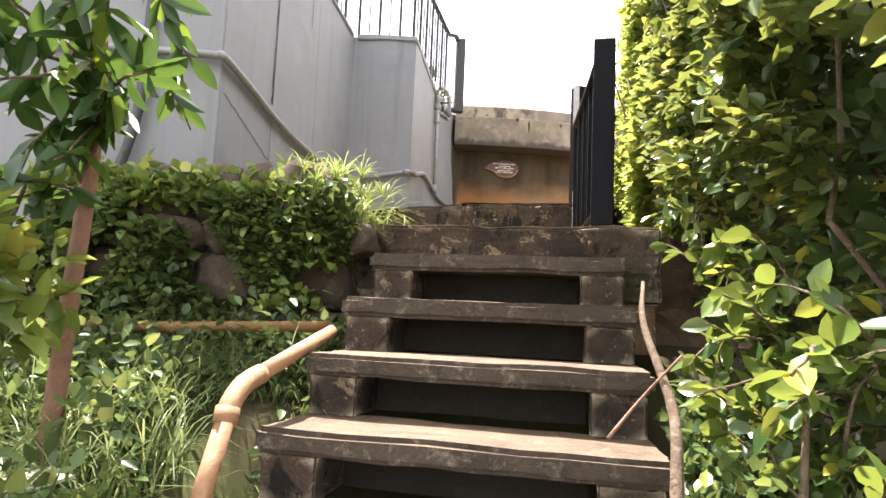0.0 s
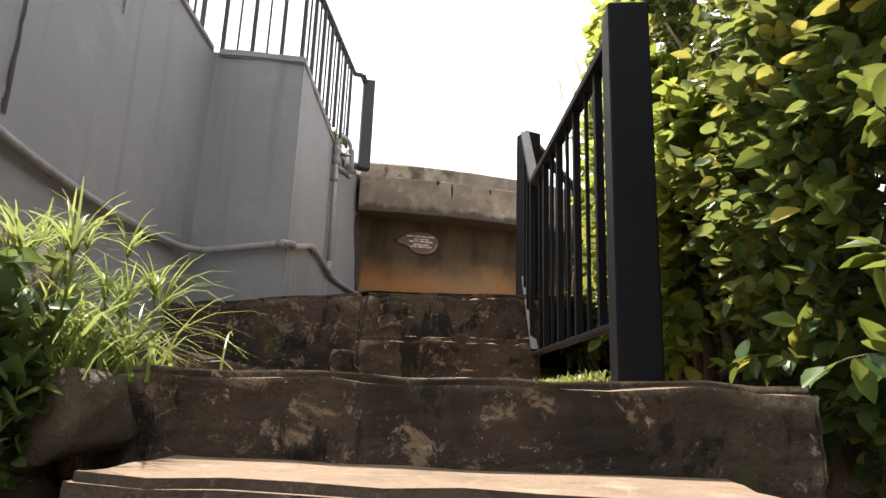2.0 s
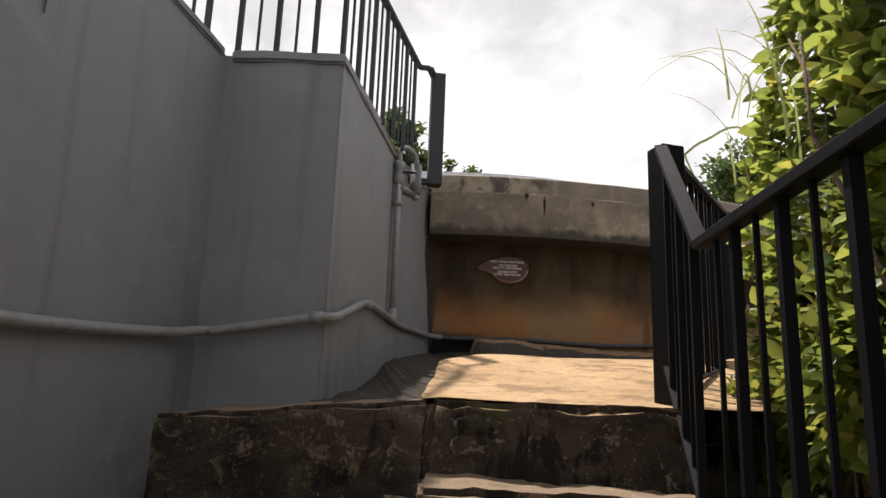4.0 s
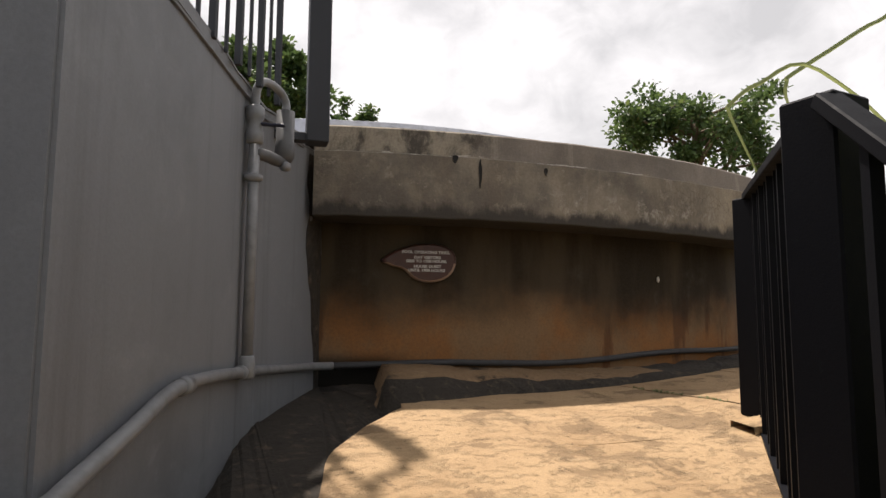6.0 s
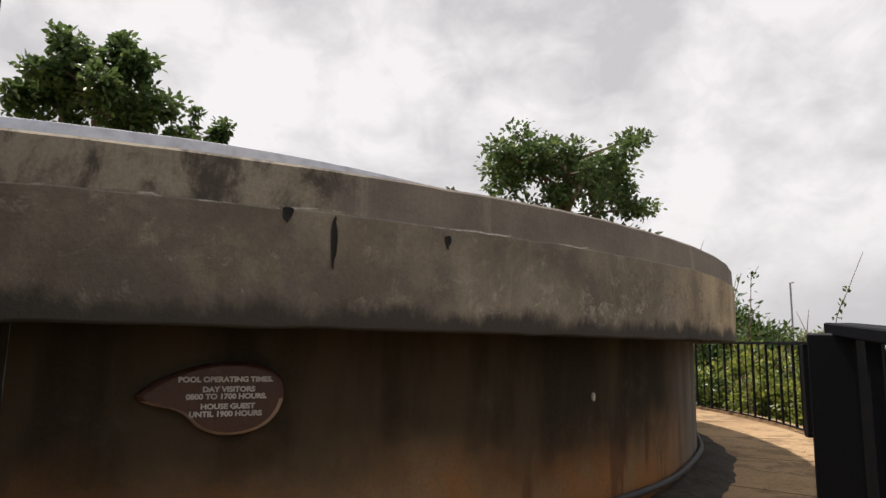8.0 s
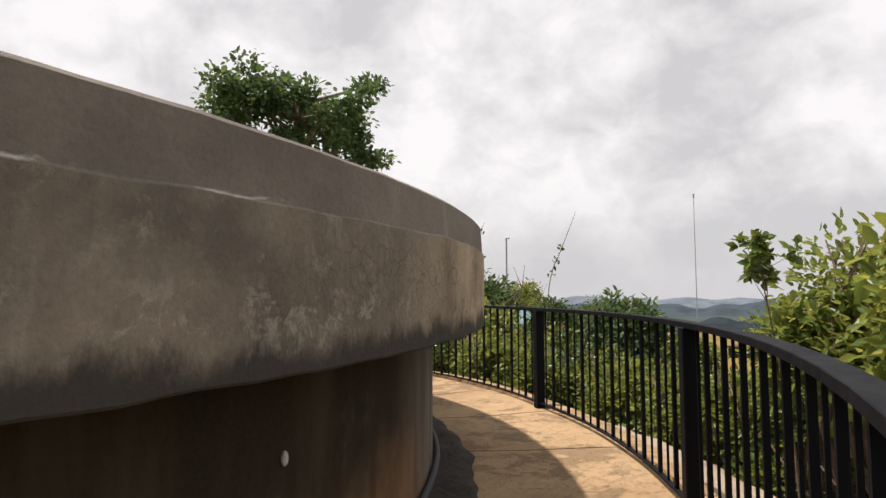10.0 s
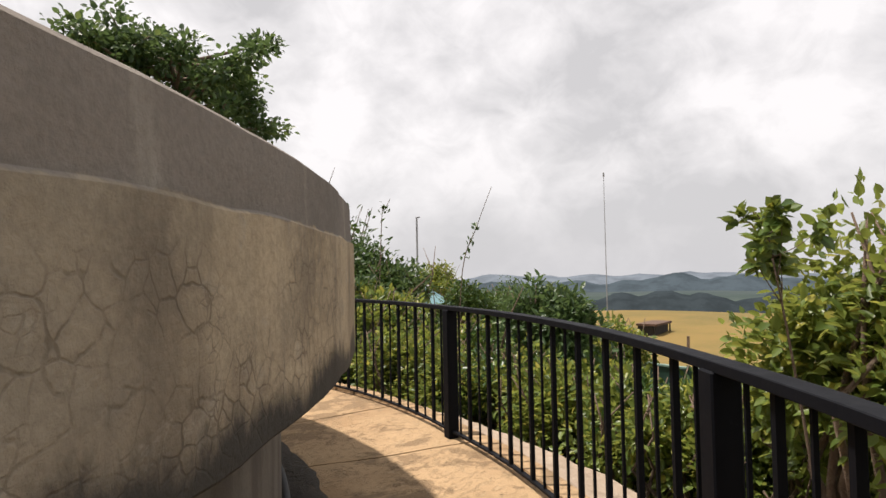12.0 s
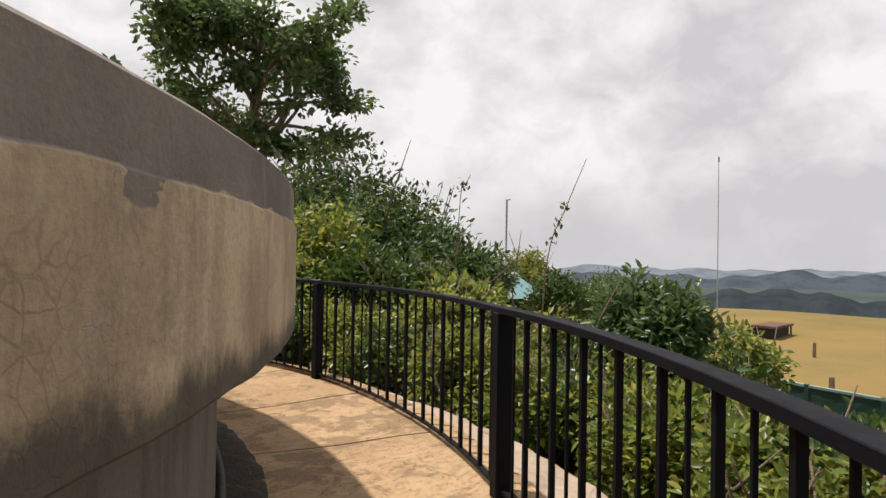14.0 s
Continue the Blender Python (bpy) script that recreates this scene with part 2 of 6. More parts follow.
    scab = math_node(nt, "MULTIPLY", noise_fac(nt, 7.0, 0.53, 0.60, 9, 0.75, v, 0.4), math_node(nt, "MULTIPLY", ramp_fac(nt, z, 4.52, 4.40), math_node(nt, "MULTIPLY", ramp_fac(nt, x, 1.3, 1.9), ramp_fac(nt, x, 3.6, 2.9))))
    c = mix_node(nt, math_node(nt, "MULTIPLY", scab, 0.7), c, (0.40, 0.365, 0.31))
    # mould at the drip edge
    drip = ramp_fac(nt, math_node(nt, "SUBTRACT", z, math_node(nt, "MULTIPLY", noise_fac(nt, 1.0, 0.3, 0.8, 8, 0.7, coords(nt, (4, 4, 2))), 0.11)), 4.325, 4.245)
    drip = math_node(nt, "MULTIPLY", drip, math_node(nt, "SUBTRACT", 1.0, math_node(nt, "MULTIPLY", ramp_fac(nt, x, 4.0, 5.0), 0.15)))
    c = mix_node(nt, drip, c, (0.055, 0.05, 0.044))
    # upper coat
    top = mix_node(nt, noise_fac(nt, 1.2, 0.4, 0.66, 7, 0.6, v), (0.24, 0.207, 0.178), (0.155, 0.135, 0.116))
    top = mix_node(nt, math_node(nt, "MULTIPLY", noise_fac(nt, 1.0, 0.58, 0.72, 5, 0.6, run), 0.55), top, (0.42, 0.38, 0.32))
    west = mix_node(nt, noise_fac(nt, 5.0, 0.42, 0.62, 9, 0.75, coords(nt, (1, 1, 0.6)), 0.3), (0.30, 0.262, 0.205), (0.075, 0.066, 0.056))
    top = mix_node(nt, ramp_fac(nt, math_node(nt, "ADD", x, noise_fac(nt, 2.0, 0, 1, 6, 0.6, v)), 1.9, 1.5), top, west)
    # one ragged tongue of the upper coat hangs over the lower one
    rag = math_node(nt, "ADD", x, math_node(nt, "MULTIPLY", noise_fac(nt, 16, 0.2, 0.8, 4, 0.6, v), 0.06))
    wobble = math_node(nt, "SUBTRACT", wobble, math_node(nt, "MULTIPLY", ramp_fac(nt, x, 2.5, 4.0), 0.014))
    tongue = math_node(nt, "MULTIPLY", math_node(nt, "MULTIPLY", ramp_fac(nt, rag, 4.905, 4.93), ramp_fac(nt, rag, 5.015, 4.985)), ramp_fac(nt, sep["Y"], 12.0, 11.5))
    wobble = math_node(nt, "ADD", wobble, math_node(nt, "MULTIPLY", tongue, 0.05))
    c = mix_node(nt, ramp_fac(nt, math_node(nt, "ADD", z, wobble), 4.690, 4.698), c, top)
    seam_z = math_node(nt, "ABSOLUTE", math_node(nt, "SUBTRACT", math_node(nt, "ADD", z, wobble), 4.692))
    scratch = math_node(nt, "MULTIPLY", ramp_fac(nt, seam_z, 0.006, 0.001), math_node(nt, "MULTIPLY", noise_fac(nt, 3.2, 0.50, 0.58, 6, 0.7, v), ramp_fac(nt, x, 3.4, 2.8)))
    c = mix_node(nt, math_node(nt, "MULTIPLY", scratch, 0.8), c, (0.55, 0.51, 0.45))
    c = mix_node(nt, math_node(nt, "MULTIPLY", noise_fac(nt, 70, 0.3, 0.8, 3, 0.6, v), 0.25), c, (0.07, 0.06, 0.05))
    nt.links.new(c, b.inputs["Base Color"])
    b.inputs["Roughness"].default_value = 0.9
    b.inputs["Specular IOR Level"].default_value = 0.2
    h = math_node(nt, "ADD", noise_fac(nt, 60, 0.2, 0.9, 5, 0.7, v), math_node(nt, "MULTIPLY", noise_fac(nt, 6, 0.2, 0.9, 5, 0.6, v), 2.0))
    h = math_node(nt, "SUBTRACT", h, math_node(nt, "MULTIPLY", craze, 0.8))
    bump(nt, b, h, 0.45, 0.006)
    return m


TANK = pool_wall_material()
RIM = pool_rim_material()


def sandy_concrete(name, flaking, base, stain):
    """Trodden sandy screed: warm tan, sharp-edged damp stains, pale flaking skin and dark specks of grit."""
    m, nt, b = material(name)
    v = coords(nt)
    c = mix_node(nt, noise_fac(nt, 1.1, 0.40, 0.66, 8, 0.65, v), base, stain)
    c = mix_node(nt, math_node(nt, "MULTIPLY", noise_fac(nt, 2.3, 0.515, 0.575, 9, 0.66, v, 0.3), 0.62), c, (0.16, 0.105, 0.06))
    flake = noise_fac(nt, 15.0, 0.52, 0.60, 9, 0.78, coords(nt, (0.7, 1.3, 1)), 0.5)
    c = mix_node(nt, math_node(nt, "MULTIPLY", flake, flaking), c, (0.56, 0.43, 0.27))
    grit = noise_fac(nt, 18.0, 0.60, 0.65, 7, 0.72, v, 0.3)
    c = mix_node(nt, math_node(nt, "MULTIPLY", grit, 0.6), c, (0.10, 0.07, 0.045))
    c = mix_node(nt, math_node(nt, "MULTIPLY", noise_fac(nt, 90, 0.3, 0.8, 3, 0.6, v), 0.3), c, (0.2, 0.14, 0.085))
    nt.links.new(c, b.inputs["Base Color"])
    b.inputs["Roughness"].default_value = 0.88
    b.inputs["Specular IOR Level"].default_value = 0.25
    h = math_node(nt, "ADD", noise_fac(nt, 70, 0.2, 0.9, 5, 0.7, v), math_node(nt, "MULTIPLY", flake, 1.2))
    bump(nt, b, h, 0.7, 0.006)
    return m


DECK = sandy_concrete("sandy_concrete", 0.22, (0.47, 0.32, 0.18), (0.37, 0.24, 0.13))
FLAKY = sandy_concrete("flaking_concrete", 0.8, (0.235, 0.16, 0.098), (0.145, 0.098, 0.06))


def mossy_concrete():
    """Damp brown-black concrete, lichen in pale blotches, arrises worn to bare cement."""
    m, nt, b = material("mossy_concrete")
    v = coords(nt)
    c = mix_node(nt, noise_fac(nt, 3.0, 0.4, 0.66, 8, 0.65, v), (0.064, 0.047, 0.035), (0.022, 0.017, 0.014))
    c = mix_node(nt, noise_fac(nt, 9.0, 0.55, 0.62, 9, 0.75, v, 0.5), c, (0.175, 0.135, 0.095))
    c = mix_node(nt, noise_fac(nt, 26.0, 0.60, 0.66, 8, 0.75, v, 0.3), c, (0.26, 0.215, 0.16))
    c = mix_node(nt, noise_fac(nt, 5.0, 0.54, 0.6, 9, 0.7, coords(nt, (1, 1, 0.5)), 0.4), c, (0.014, 0.012, 0.010))
    c = mix_node(nt, noise_fac(nt, 2.2, 0.58, 0.72, 7, 0.65, v), c, (0.06, 0.06, 0.025))
    geo = nt.nodes.new("ShaderNodeNewGeometry")
    worn_edge = math_node(nt, "MULTIPLY", ramp_fac(nt, geo.outputs["Pointiness"], 0.53, 0.60), noise_fac(nt, 12.0, 0.3, 0.6, 6, 0.7, v))
    c = mix_node(nt, worn_edge, c, (0.36, 0.31, 0.24))
    nt.links.new(c, b.inputs["Base Color"])
    b.inputs["Roughness"].default_value = 0.92
    b.inputs["Specular IOR Level"].default_value = 0.25
    bump(nt, b, math_node(nt, "ADD", noise_fac(nt, 60, 0.2, 0.9, 5, 0.7, v), math_node(nt, "MULTIPLY", noise_fac(nt, 12, 0.2, 0.9, 5, 0.65, v), 2.0)), 0.9, 0.007)
    return m


STEP = mossy_concrete()
VOID = rough_surface("riser_void_black", (0.022, 0.017, 0.012), (0.01, 0.008, 0.006), (0.035, 0.03, 0.02), 4, 50, 0.95, 0.8)
FRONT = rough_surface("mossy_shaded_face", (0.066, 0.05, 0.038), (0.027, 0.021, 0.016), (0.22, 0.185, 0.145), 5.0, 60, 0.92, 1.0)
REED = leaf_material("reed_blade", (0.17, 0.22, 0.08), (0.28, 0.33, 0.12), (0.46, 0.44, 0.18), 0.5, 0.3)
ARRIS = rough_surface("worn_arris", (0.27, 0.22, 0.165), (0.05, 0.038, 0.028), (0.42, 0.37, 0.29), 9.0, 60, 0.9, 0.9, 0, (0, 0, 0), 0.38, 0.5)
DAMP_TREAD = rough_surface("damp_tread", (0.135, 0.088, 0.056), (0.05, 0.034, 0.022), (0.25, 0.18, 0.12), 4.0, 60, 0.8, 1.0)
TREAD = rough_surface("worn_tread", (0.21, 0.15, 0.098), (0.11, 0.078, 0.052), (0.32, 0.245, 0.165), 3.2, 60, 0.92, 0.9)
PLINTH = rough_surface("stained_plinth", (0.27, 0.17, 0.09), (0.03, 0.024, 0.018), (0.36, 0.24, 0.13), 3.2, 50, 0.95, 1.2, 0, (0, 0, 0), 0.56, 0.66)
FOOTING = rough_surface("mouldy_footing", (0.042, 0.034, 0.026), (0.014, 0.012, 0.010), (0.13, 0.098, 0.066), 4.0, 50, 0.95, 1.2)
SOIL = rough_surface("soil", (0.12, 0.08, 0.05), (0.05, 0.04, 0.03), (0.2, 0.15, 0.1), 2.0, 40, 0.95, 1.0)
STONE = rough_surface("field_stone", (0.085, 0.062, 0.045), (0.03, 0.025, 0.02), (0.17, 0.135, 0.10), 5, 60, 0.9, 0.8)
BLACK = paint_metal("black_paint", (0.006, 0.0065, 0.009), 0.55, (0.014, 0.018, 0.02))
PIPE = plain("grey_pipe", (0.21, 0.215, 0.225), 0.45)
CLAY = rough_surface("orange_pipe", (0.31, 0.17, 0.09), (0.18, 0.11, 0.06), (0.40, 0.26, 0.15), 5, 60, 0.7, 0.3)
BARK = rough_surface("bark", (0.16, 0.11, 0.075), (0.07, 0.05, 0.035), (0.26, 0.2, 0.15), 6, 70, 0.9, 1.0)
HEDGE_LEAF = leaf_material("hedge_leaf", (0.028, 0.066, 0.022), (0.15, 0.23, 0.07), (0.46, 0.40, 0.08), 0.45, 0.18, 0.32)
BRIGHT_LEAF = leaf_material("bright_shrub_leaf", (0.08, 0.13, 0.028), (0.22, 0.29, 0.06), (0.46, 0.41, 0.08), 0.5, 0.22)
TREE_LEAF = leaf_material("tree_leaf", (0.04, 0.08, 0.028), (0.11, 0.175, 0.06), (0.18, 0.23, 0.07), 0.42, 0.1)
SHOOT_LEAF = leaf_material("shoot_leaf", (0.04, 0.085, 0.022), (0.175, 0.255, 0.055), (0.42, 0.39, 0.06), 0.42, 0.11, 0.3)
SUNLIT_LEAF = leaf_material("sunlit_green_leaf", (0.12, 0.19, 0.04), (0.26, 0.355, 0.075), (0.50, 0.46, 0.09), 0.58, 0.2)
GRASS = leaf_material("grass_blade", (0.045, 0.085, 0.025), (0.15, 0.21, 0.075), (0.34, 0.34, 0.15), 0.4, 0.25)


# ------------------------------------------------------------------ builders
def thing(name, label, category, at=(0, 0, 0), group="", kind=""):
    ob = new(name)
    ob.location = at
    return tagged(ob, label, category, group, kind)


def mesh_object(name, verts, faces, mat, parent=None, label="", smooth=False):
    me = bpy.data.meshes.new(name)
    me.from_pydata([tuple(v) for v in verts], [], faces)
    me.materials.append(mat)
    if smooth:
        me.polygons.foreach_set("use_smooth", [True] * len(me.polygons))
    ob = new(name, me)
    if parent:
        ob.parent = parent
        ob.matrix_parent_inverse = Matrix.Translation(-parent.location) if not parent.parent else Matrix.Identity(4)
    if label:
        ob["label"] = label
    return ob


def part(name, bm, mat, parent=None, label="", smooth=False):
    me = bpy.data.meshes.new(name)
    bmesh.ops.recalc_face_normals(bm, faces=bm.faces)
    bm.to_mesh(me)
    bm.free()
    me.materials.append(mat)
    if smooth:
        me.polygons.foreach_set("use_smooth", [True] * len(me.polygons))
    ob = new(name, me)
    if parent:
        ob.parent = parent
        root = parent
        while root.parent:
            root = root.parent
        if parent is root:
            ob.matrix_parent_inverse = Matrix.Translation(-root.location)
    if label:
        ob["label"] = label
    return ob


def prism(outline, z0, z1, bevel=0.0, bm=None):
    """An upright prism over a plan outline; z1 may be a function of (x, y)."""
    bm = bm or bmesh.new()
    low = [bm.verts.new((x, y, z0)) for x, y in outline]
    top = [bm.verts.new((x, y, z1(x, y) if callable(z1) else z1)) for x, y in outline]
    n = len(outline)
    bm.faces.new(low[::-1])
    bm.faces.new(top)
    for i in range(n):
        bm.faces.new((low[i], low[(i + 1) % n], top[(i + 1) % n], top[i]))
    if bevel:
        bmesh.ops.bevel(bm, geom=[e for e in bm.edges], offset=bevel, segments=2, affect="EDGES")
    return bm


def box_between(a, b, width, depth, bevel=0.004, up=(0, 0, 1)):
    """A bar with a rectangular section from a to b."""
    a, b = Vector(a), Vector(b)
    d = (b - a).normalized()
    side = d.cross(Vector(up))
    side = side.normalized() if side.length > 1e-4 else Vector((1, 0, 0))
    upv = side.cross(d).normalized()
    bm = bmesh.new()
    ring = lambda p: [bm.verts.new(p + side * sx * width / 2 + upv * sz * depth / 2) for sx, sz in ((-1, -1), (1, -1), (1, 1), (-1, 1))]
    r0, r1 = ring(a), ring(b)
    bm.faces.new(r0[::-1])
    bm.faces.new(r1)
    for i in range(4):
        bm.faces.new((r0[i], r0[(i + 1) % 4], r1[(i + 1) % 4], r1[i]))
    if bevel:
        bmesh.ops.bevel(bm, geom=list(bm.edges), offset=bevel, segments=1, affect="EDGES")
    return bm


def tube(points, radius, sides=10, bm=None, cap=True):
    """A round bar along points; radius may be a list."""
    bm = bm or bmesh.new()
    pts = [Vector(p) for p in points]
    rings, prev = [], None
    for i, p in enumerate(pts):
        d = (pts[min(i + 1, len(pts) - 1)] - pts[max(i - 1, 0)]).normalized()
        s = (prev - d * prev.dot(d)) if prev else d.orthogonal()
        s = s.normalized() if s.length > 1e-5 else d.orthogonal().normalized()
        prev = s
        t = d.cross(s)
        r = radius[i] if isinstance(radius, (list, tuple)) else radius
        rings.append([bm.verts.new(p + (s * math.cos(a) + t * math.sin(a)) * r) for a in (2 * math.pi * k / sides for k in range(sides))])
    for r0, r1 in zip(rings, rings[1:]):
        for k in range(sides):
            bm.faces.new((r0[k], r0[(k + 1) % sides], r1[(k + 1) % sides], r1[k]))
    if cap:
        bm.faces.new(rings[0][::-1])
        bm.faces.new(rings[-1])
    return bm


def smooth_path(points, per=6):
    """Catmull-Rom through points."""
    p = [Vector(q) for q in points]
    p = [p[0] * 2 - p[1]] + p + [p[-1] * 2 - p[-2]]
    out = []
    for i in range(1, len(p) - 2):
        for k in range(per):
            t = k / per
            out.append(0.5 * ((2 * p[i]) + (p[i + 1] - p[i - 1]) * t + (2 * p[i - 1] - 5 * p[i] + 4 * p[i + 1] - p[i + 2]) * t * t + (3 * p[i] - p[i - 1] - 3 * p[i + 1] + p[i + 2]) * t ** 3))
    out.append(p[-2])
    return out


CX, CY, R_WALL, R_RIM = 0.38, 15.606, 6.254, 6.60


def polar(r, deg, z=None):
    a = radians(deg)
    p = (CX + r * math.cos(a), CY + r * math.sin(a))
    return p if z is None else (*p, z)


def lathe(profile, a0, a1, step=2.0, closed_profile=True):
    """Sweeps (r, z) round the pool's middle from a0 to a1 degrees."""
    n = max(2, int(abs(a1 - a0) / step) + 1)
    full = abs(abs(a1 - a0) - 360) < 1e-6
    m = n - 1 if full else n
    verts, faces, k = [], [], len(profile)
    for i in range(m):
        a = a0 + (a1 - a0) * i / (n - 1)
        verts += [polar(r, a, z) for r, z in profile]
    for i in range(n - 1):
        j = (i + 1) % m
        for q in range(k if closed_profile else k - 1):
            faces.append((i * k + q, i * k + (q + 1) % k, j * k + (q + 1) % k, j * k + q))
    if not full and closed_profile:
        faces += [tuple(range(k))[::-1], tuple((n - 1) * k + q for q in range(k))]
    return verts, faces


def leaf_cloud(rng, centres, outward, size, width=0.5, droop=0.25, spread=0.8, fine=False):
    """Folded six-cornered leaves at centres, pointing roughly outward. Returns vertices and faces."""
    n = len(centres)
    d = outward + rng.normal(0, spread, (n, 3))
    d[:, 2] -= droop
    d /= np.linalg.norm(d, axis=1)[:, None] + 1e-9
    nrm = rng.normal(0, 0.6, (n, 3)) + np.array([0, 0, 1.0])
    s = np.cross(d, nrm)
    s /= np.linalg.norm(s, axis=1)[:, None] + 1e-9
    u = np.cross(s, d)
    L = rng.uniform(size[0], size[1], n)[:, None]
    W = L * width * 0.5
    f = 0.25
    c = centres
    v = np.stack([c, c + d * L * 0.3 + s * W + u * W * f, c + d * L * 0.68 + s * W * 0.8 + u * W * f - u * L * 0.04, c + d * L - u * L * 0.12,
                  c + d * L * 0.68 - s * W * 0.8 + u * W * f - u * L * 0.04, c + d * L * 0.3 - s * W + u * W * f], 1).reshape(-1, 3)
    if fine:
        side = []
        for t, w, dip in ((0.13, 0.55, 0.0), (0.40, 1.0, 0.0), (0.70, 0.78, 0.04), (0.88, 0.36, 0.08)):
            side.append((d * L * t + u * W * f * w - u * L * dip, s * W * w))
        v = np.stack([c] + [c + a + b for a, b in side] + [c + d * L - u * L * 0.12] + [c + a - b for a, b in side[::-1]], 1).reshape(-1, 3)
        base = np.arange(n)[:, None] * 10
        return v, np.concatenate([base + np.array(q) for q in ([0, 1, 2, 3], [0, 3, 4, 5], [0, 5, 6, 7], [0, 7, 8, 9])], 0)
    base = np.arange(n)[:, None] * 6
    faces = np.concatenate([base + np.array([0, 1, 2, 3]), base + np.array([0, 3, 4, 5])], 0)
    return v, faces


def numpy_mesh(name, v, quads, mat, parent=None, label=""):
    me = bpy.data.meshes.new(name)
    me.vertices.add(len(v))
    me.vertices.foreach_set("co", np.asarray(v, dtype=np.float32).ravel())
    k = quads.shape[1]
    me.loops.add(quads.size)
    me.loops.foreach_set("vertex_index", quads.astype(np.int32).ravel())
    me.polygons.add(len(quads))
    me.polygons.foreach_set("loop_start", np.arange(0, quads.size, k, dtype=np.int32))
    me.polygons.foreach_set("loop_total", np.full(len(quads), k, dtype=np.int32))
    me.update(calc_edges=True)
    me.validate()
    me.materials.append(mat)
    ob = new(name, me)
    if parent:
        ob.parent = parent
        ob.matrix_parent_inverse = Matrix.Translation(-parent.location)
    if label:
        ob["label"] = label
    return ob


def clump_points(rng, centre, radii, n, shell=0.55):
    """Points through the outer part of an ellipsoid, with their outward directions."""
    d = rng.normal(0, 1, (n, 3))
    d /= np.linalg.norm(d, axis=1)[:, None]
    r = rng.uniform(shell, 1.0, n)[:, None]
    return np.array(centre) + d * r * np.array(radii), d


# ------------------------------------------------------------------ ground
def smoothstep(a, b, x):
    t = min(1.0, max(0.0, (x - a) / (b - a)))
    return t * t * (3 - 2 * t)


def ground_z(x, y):
    d = math.hypot(x - 3.0, y - 11.0)
    bank = max(-1.5, min(1.75, 0.62 + 0.25 * y))
    flight = 2.06 + 0.70 * (y - 0.2 * (x - 0.3) - 3.17) - 0.75
    z = min(bank, flight) if abs(x - 0.3 - 0.21 * (y - 3.2)) < 0.8 else bank
    hill = 2.4 - 1.5 * smoothstep(9.5, 15, d)
    z = z + (hill - z) * smoothstep(5.2, 7.0, y)
    z -= smoothstep(2.2, 6, x) * smoothstep(7.5, 3.0, y) * 1.2
    z += -42 * smoothstep(56, 150, d)
    if d > 12:
        z += (noise.noise((x * 0.09, y * 0.09, 0.3)) * 0.3) * smoothstep(12, 25, d)
    if d > 150:
        far = smoothstep(300, 2600, d)
        z += -40 * smoothstep(400, 2600, d) + 24 * far * (0.5 + 0.75 * noise.noise((x * 0.0011, y * 0.0011, 2.0)) + 0.25 * noise.noise((x * 0.004, y * 0.004, 5.0)))
    return z


def build_ground():
    radii = [0.0] + [0.6 * k for k in range(1, 30)]
    while radii[-1] < 4300:
        radii.append(radii[-1] * 1.055)
    n = 144
    verts = [(3.0, 9.0, ground_z(3.0, 9.0))]
    for r in radii[1:]:
        for k in range(n):
            a = 2 * math.pi * k / n
            x, y = 3.0 + r * math.cos(a), 9.0 + r * math.sin(a)
            verts.append((x, y, ground_z(x, y)))
    faces = [(0, 1 + k, 1 + (k + 1) % n) for k in range(n)]
    for i in range(len(radii) - 2):
        o = 1 + i * n
        faces += [(o + k, o + n + k, o + n + (k + 1) % n, o + (k + 1) % n) for k in range(n)]
    m, nt, b = material("ground_cover")
    geo = nt.nodes.new("ShaderNodeNewGeometry")
    length = nt.nodes.new("ShaderNodeVectorMath")
    length.operation = "LENGTH"
    nt.links.new(geo.outputs["Position"], length.inputs[0])
    v = coords(nt)
    near = mix_node(nt, noise_fac(nt, 1.5, 0.4, 0.7, 7, 0.6, v), (0.05, 0.038, 0.024), (0.035, 0.045, 0.015))
    field = mix_node(nt, noise_fac(nt, 0.12, 0.4, 0.65, 7, 0.65, v), (0.205, 0.145, 0.052), (0.15, 0.12, 0.045))
    field = mix_node(nt, noise_fac(nt, 2.5, 0.5, 0.75, 5, 0.7, v), field, (0.23, 0.14, 0.06))
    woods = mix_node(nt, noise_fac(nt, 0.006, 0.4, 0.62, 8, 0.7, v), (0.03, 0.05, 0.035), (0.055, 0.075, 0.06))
    # distance haze painted as a blue-grey ground colour
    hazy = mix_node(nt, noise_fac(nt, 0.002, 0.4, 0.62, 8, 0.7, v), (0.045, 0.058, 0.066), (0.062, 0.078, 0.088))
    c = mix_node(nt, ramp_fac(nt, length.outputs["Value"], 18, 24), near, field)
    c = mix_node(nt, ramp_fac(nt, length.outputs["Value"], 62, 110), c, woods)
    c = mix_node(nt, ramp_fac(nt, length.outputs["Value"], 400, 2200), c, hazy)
    nt.links.new(c, b.inputs["Base Color"])
    b.inputs["Roughness"].default_value = 1.0
    b.inputs["Specular IOR Level"].default_value = 0.1
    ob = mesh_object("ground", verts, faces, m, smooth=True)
    tagged(ob, "dry grass hilltop falling away to wooded hills tinted for haze", "ground", kind="structure")


build_ground()


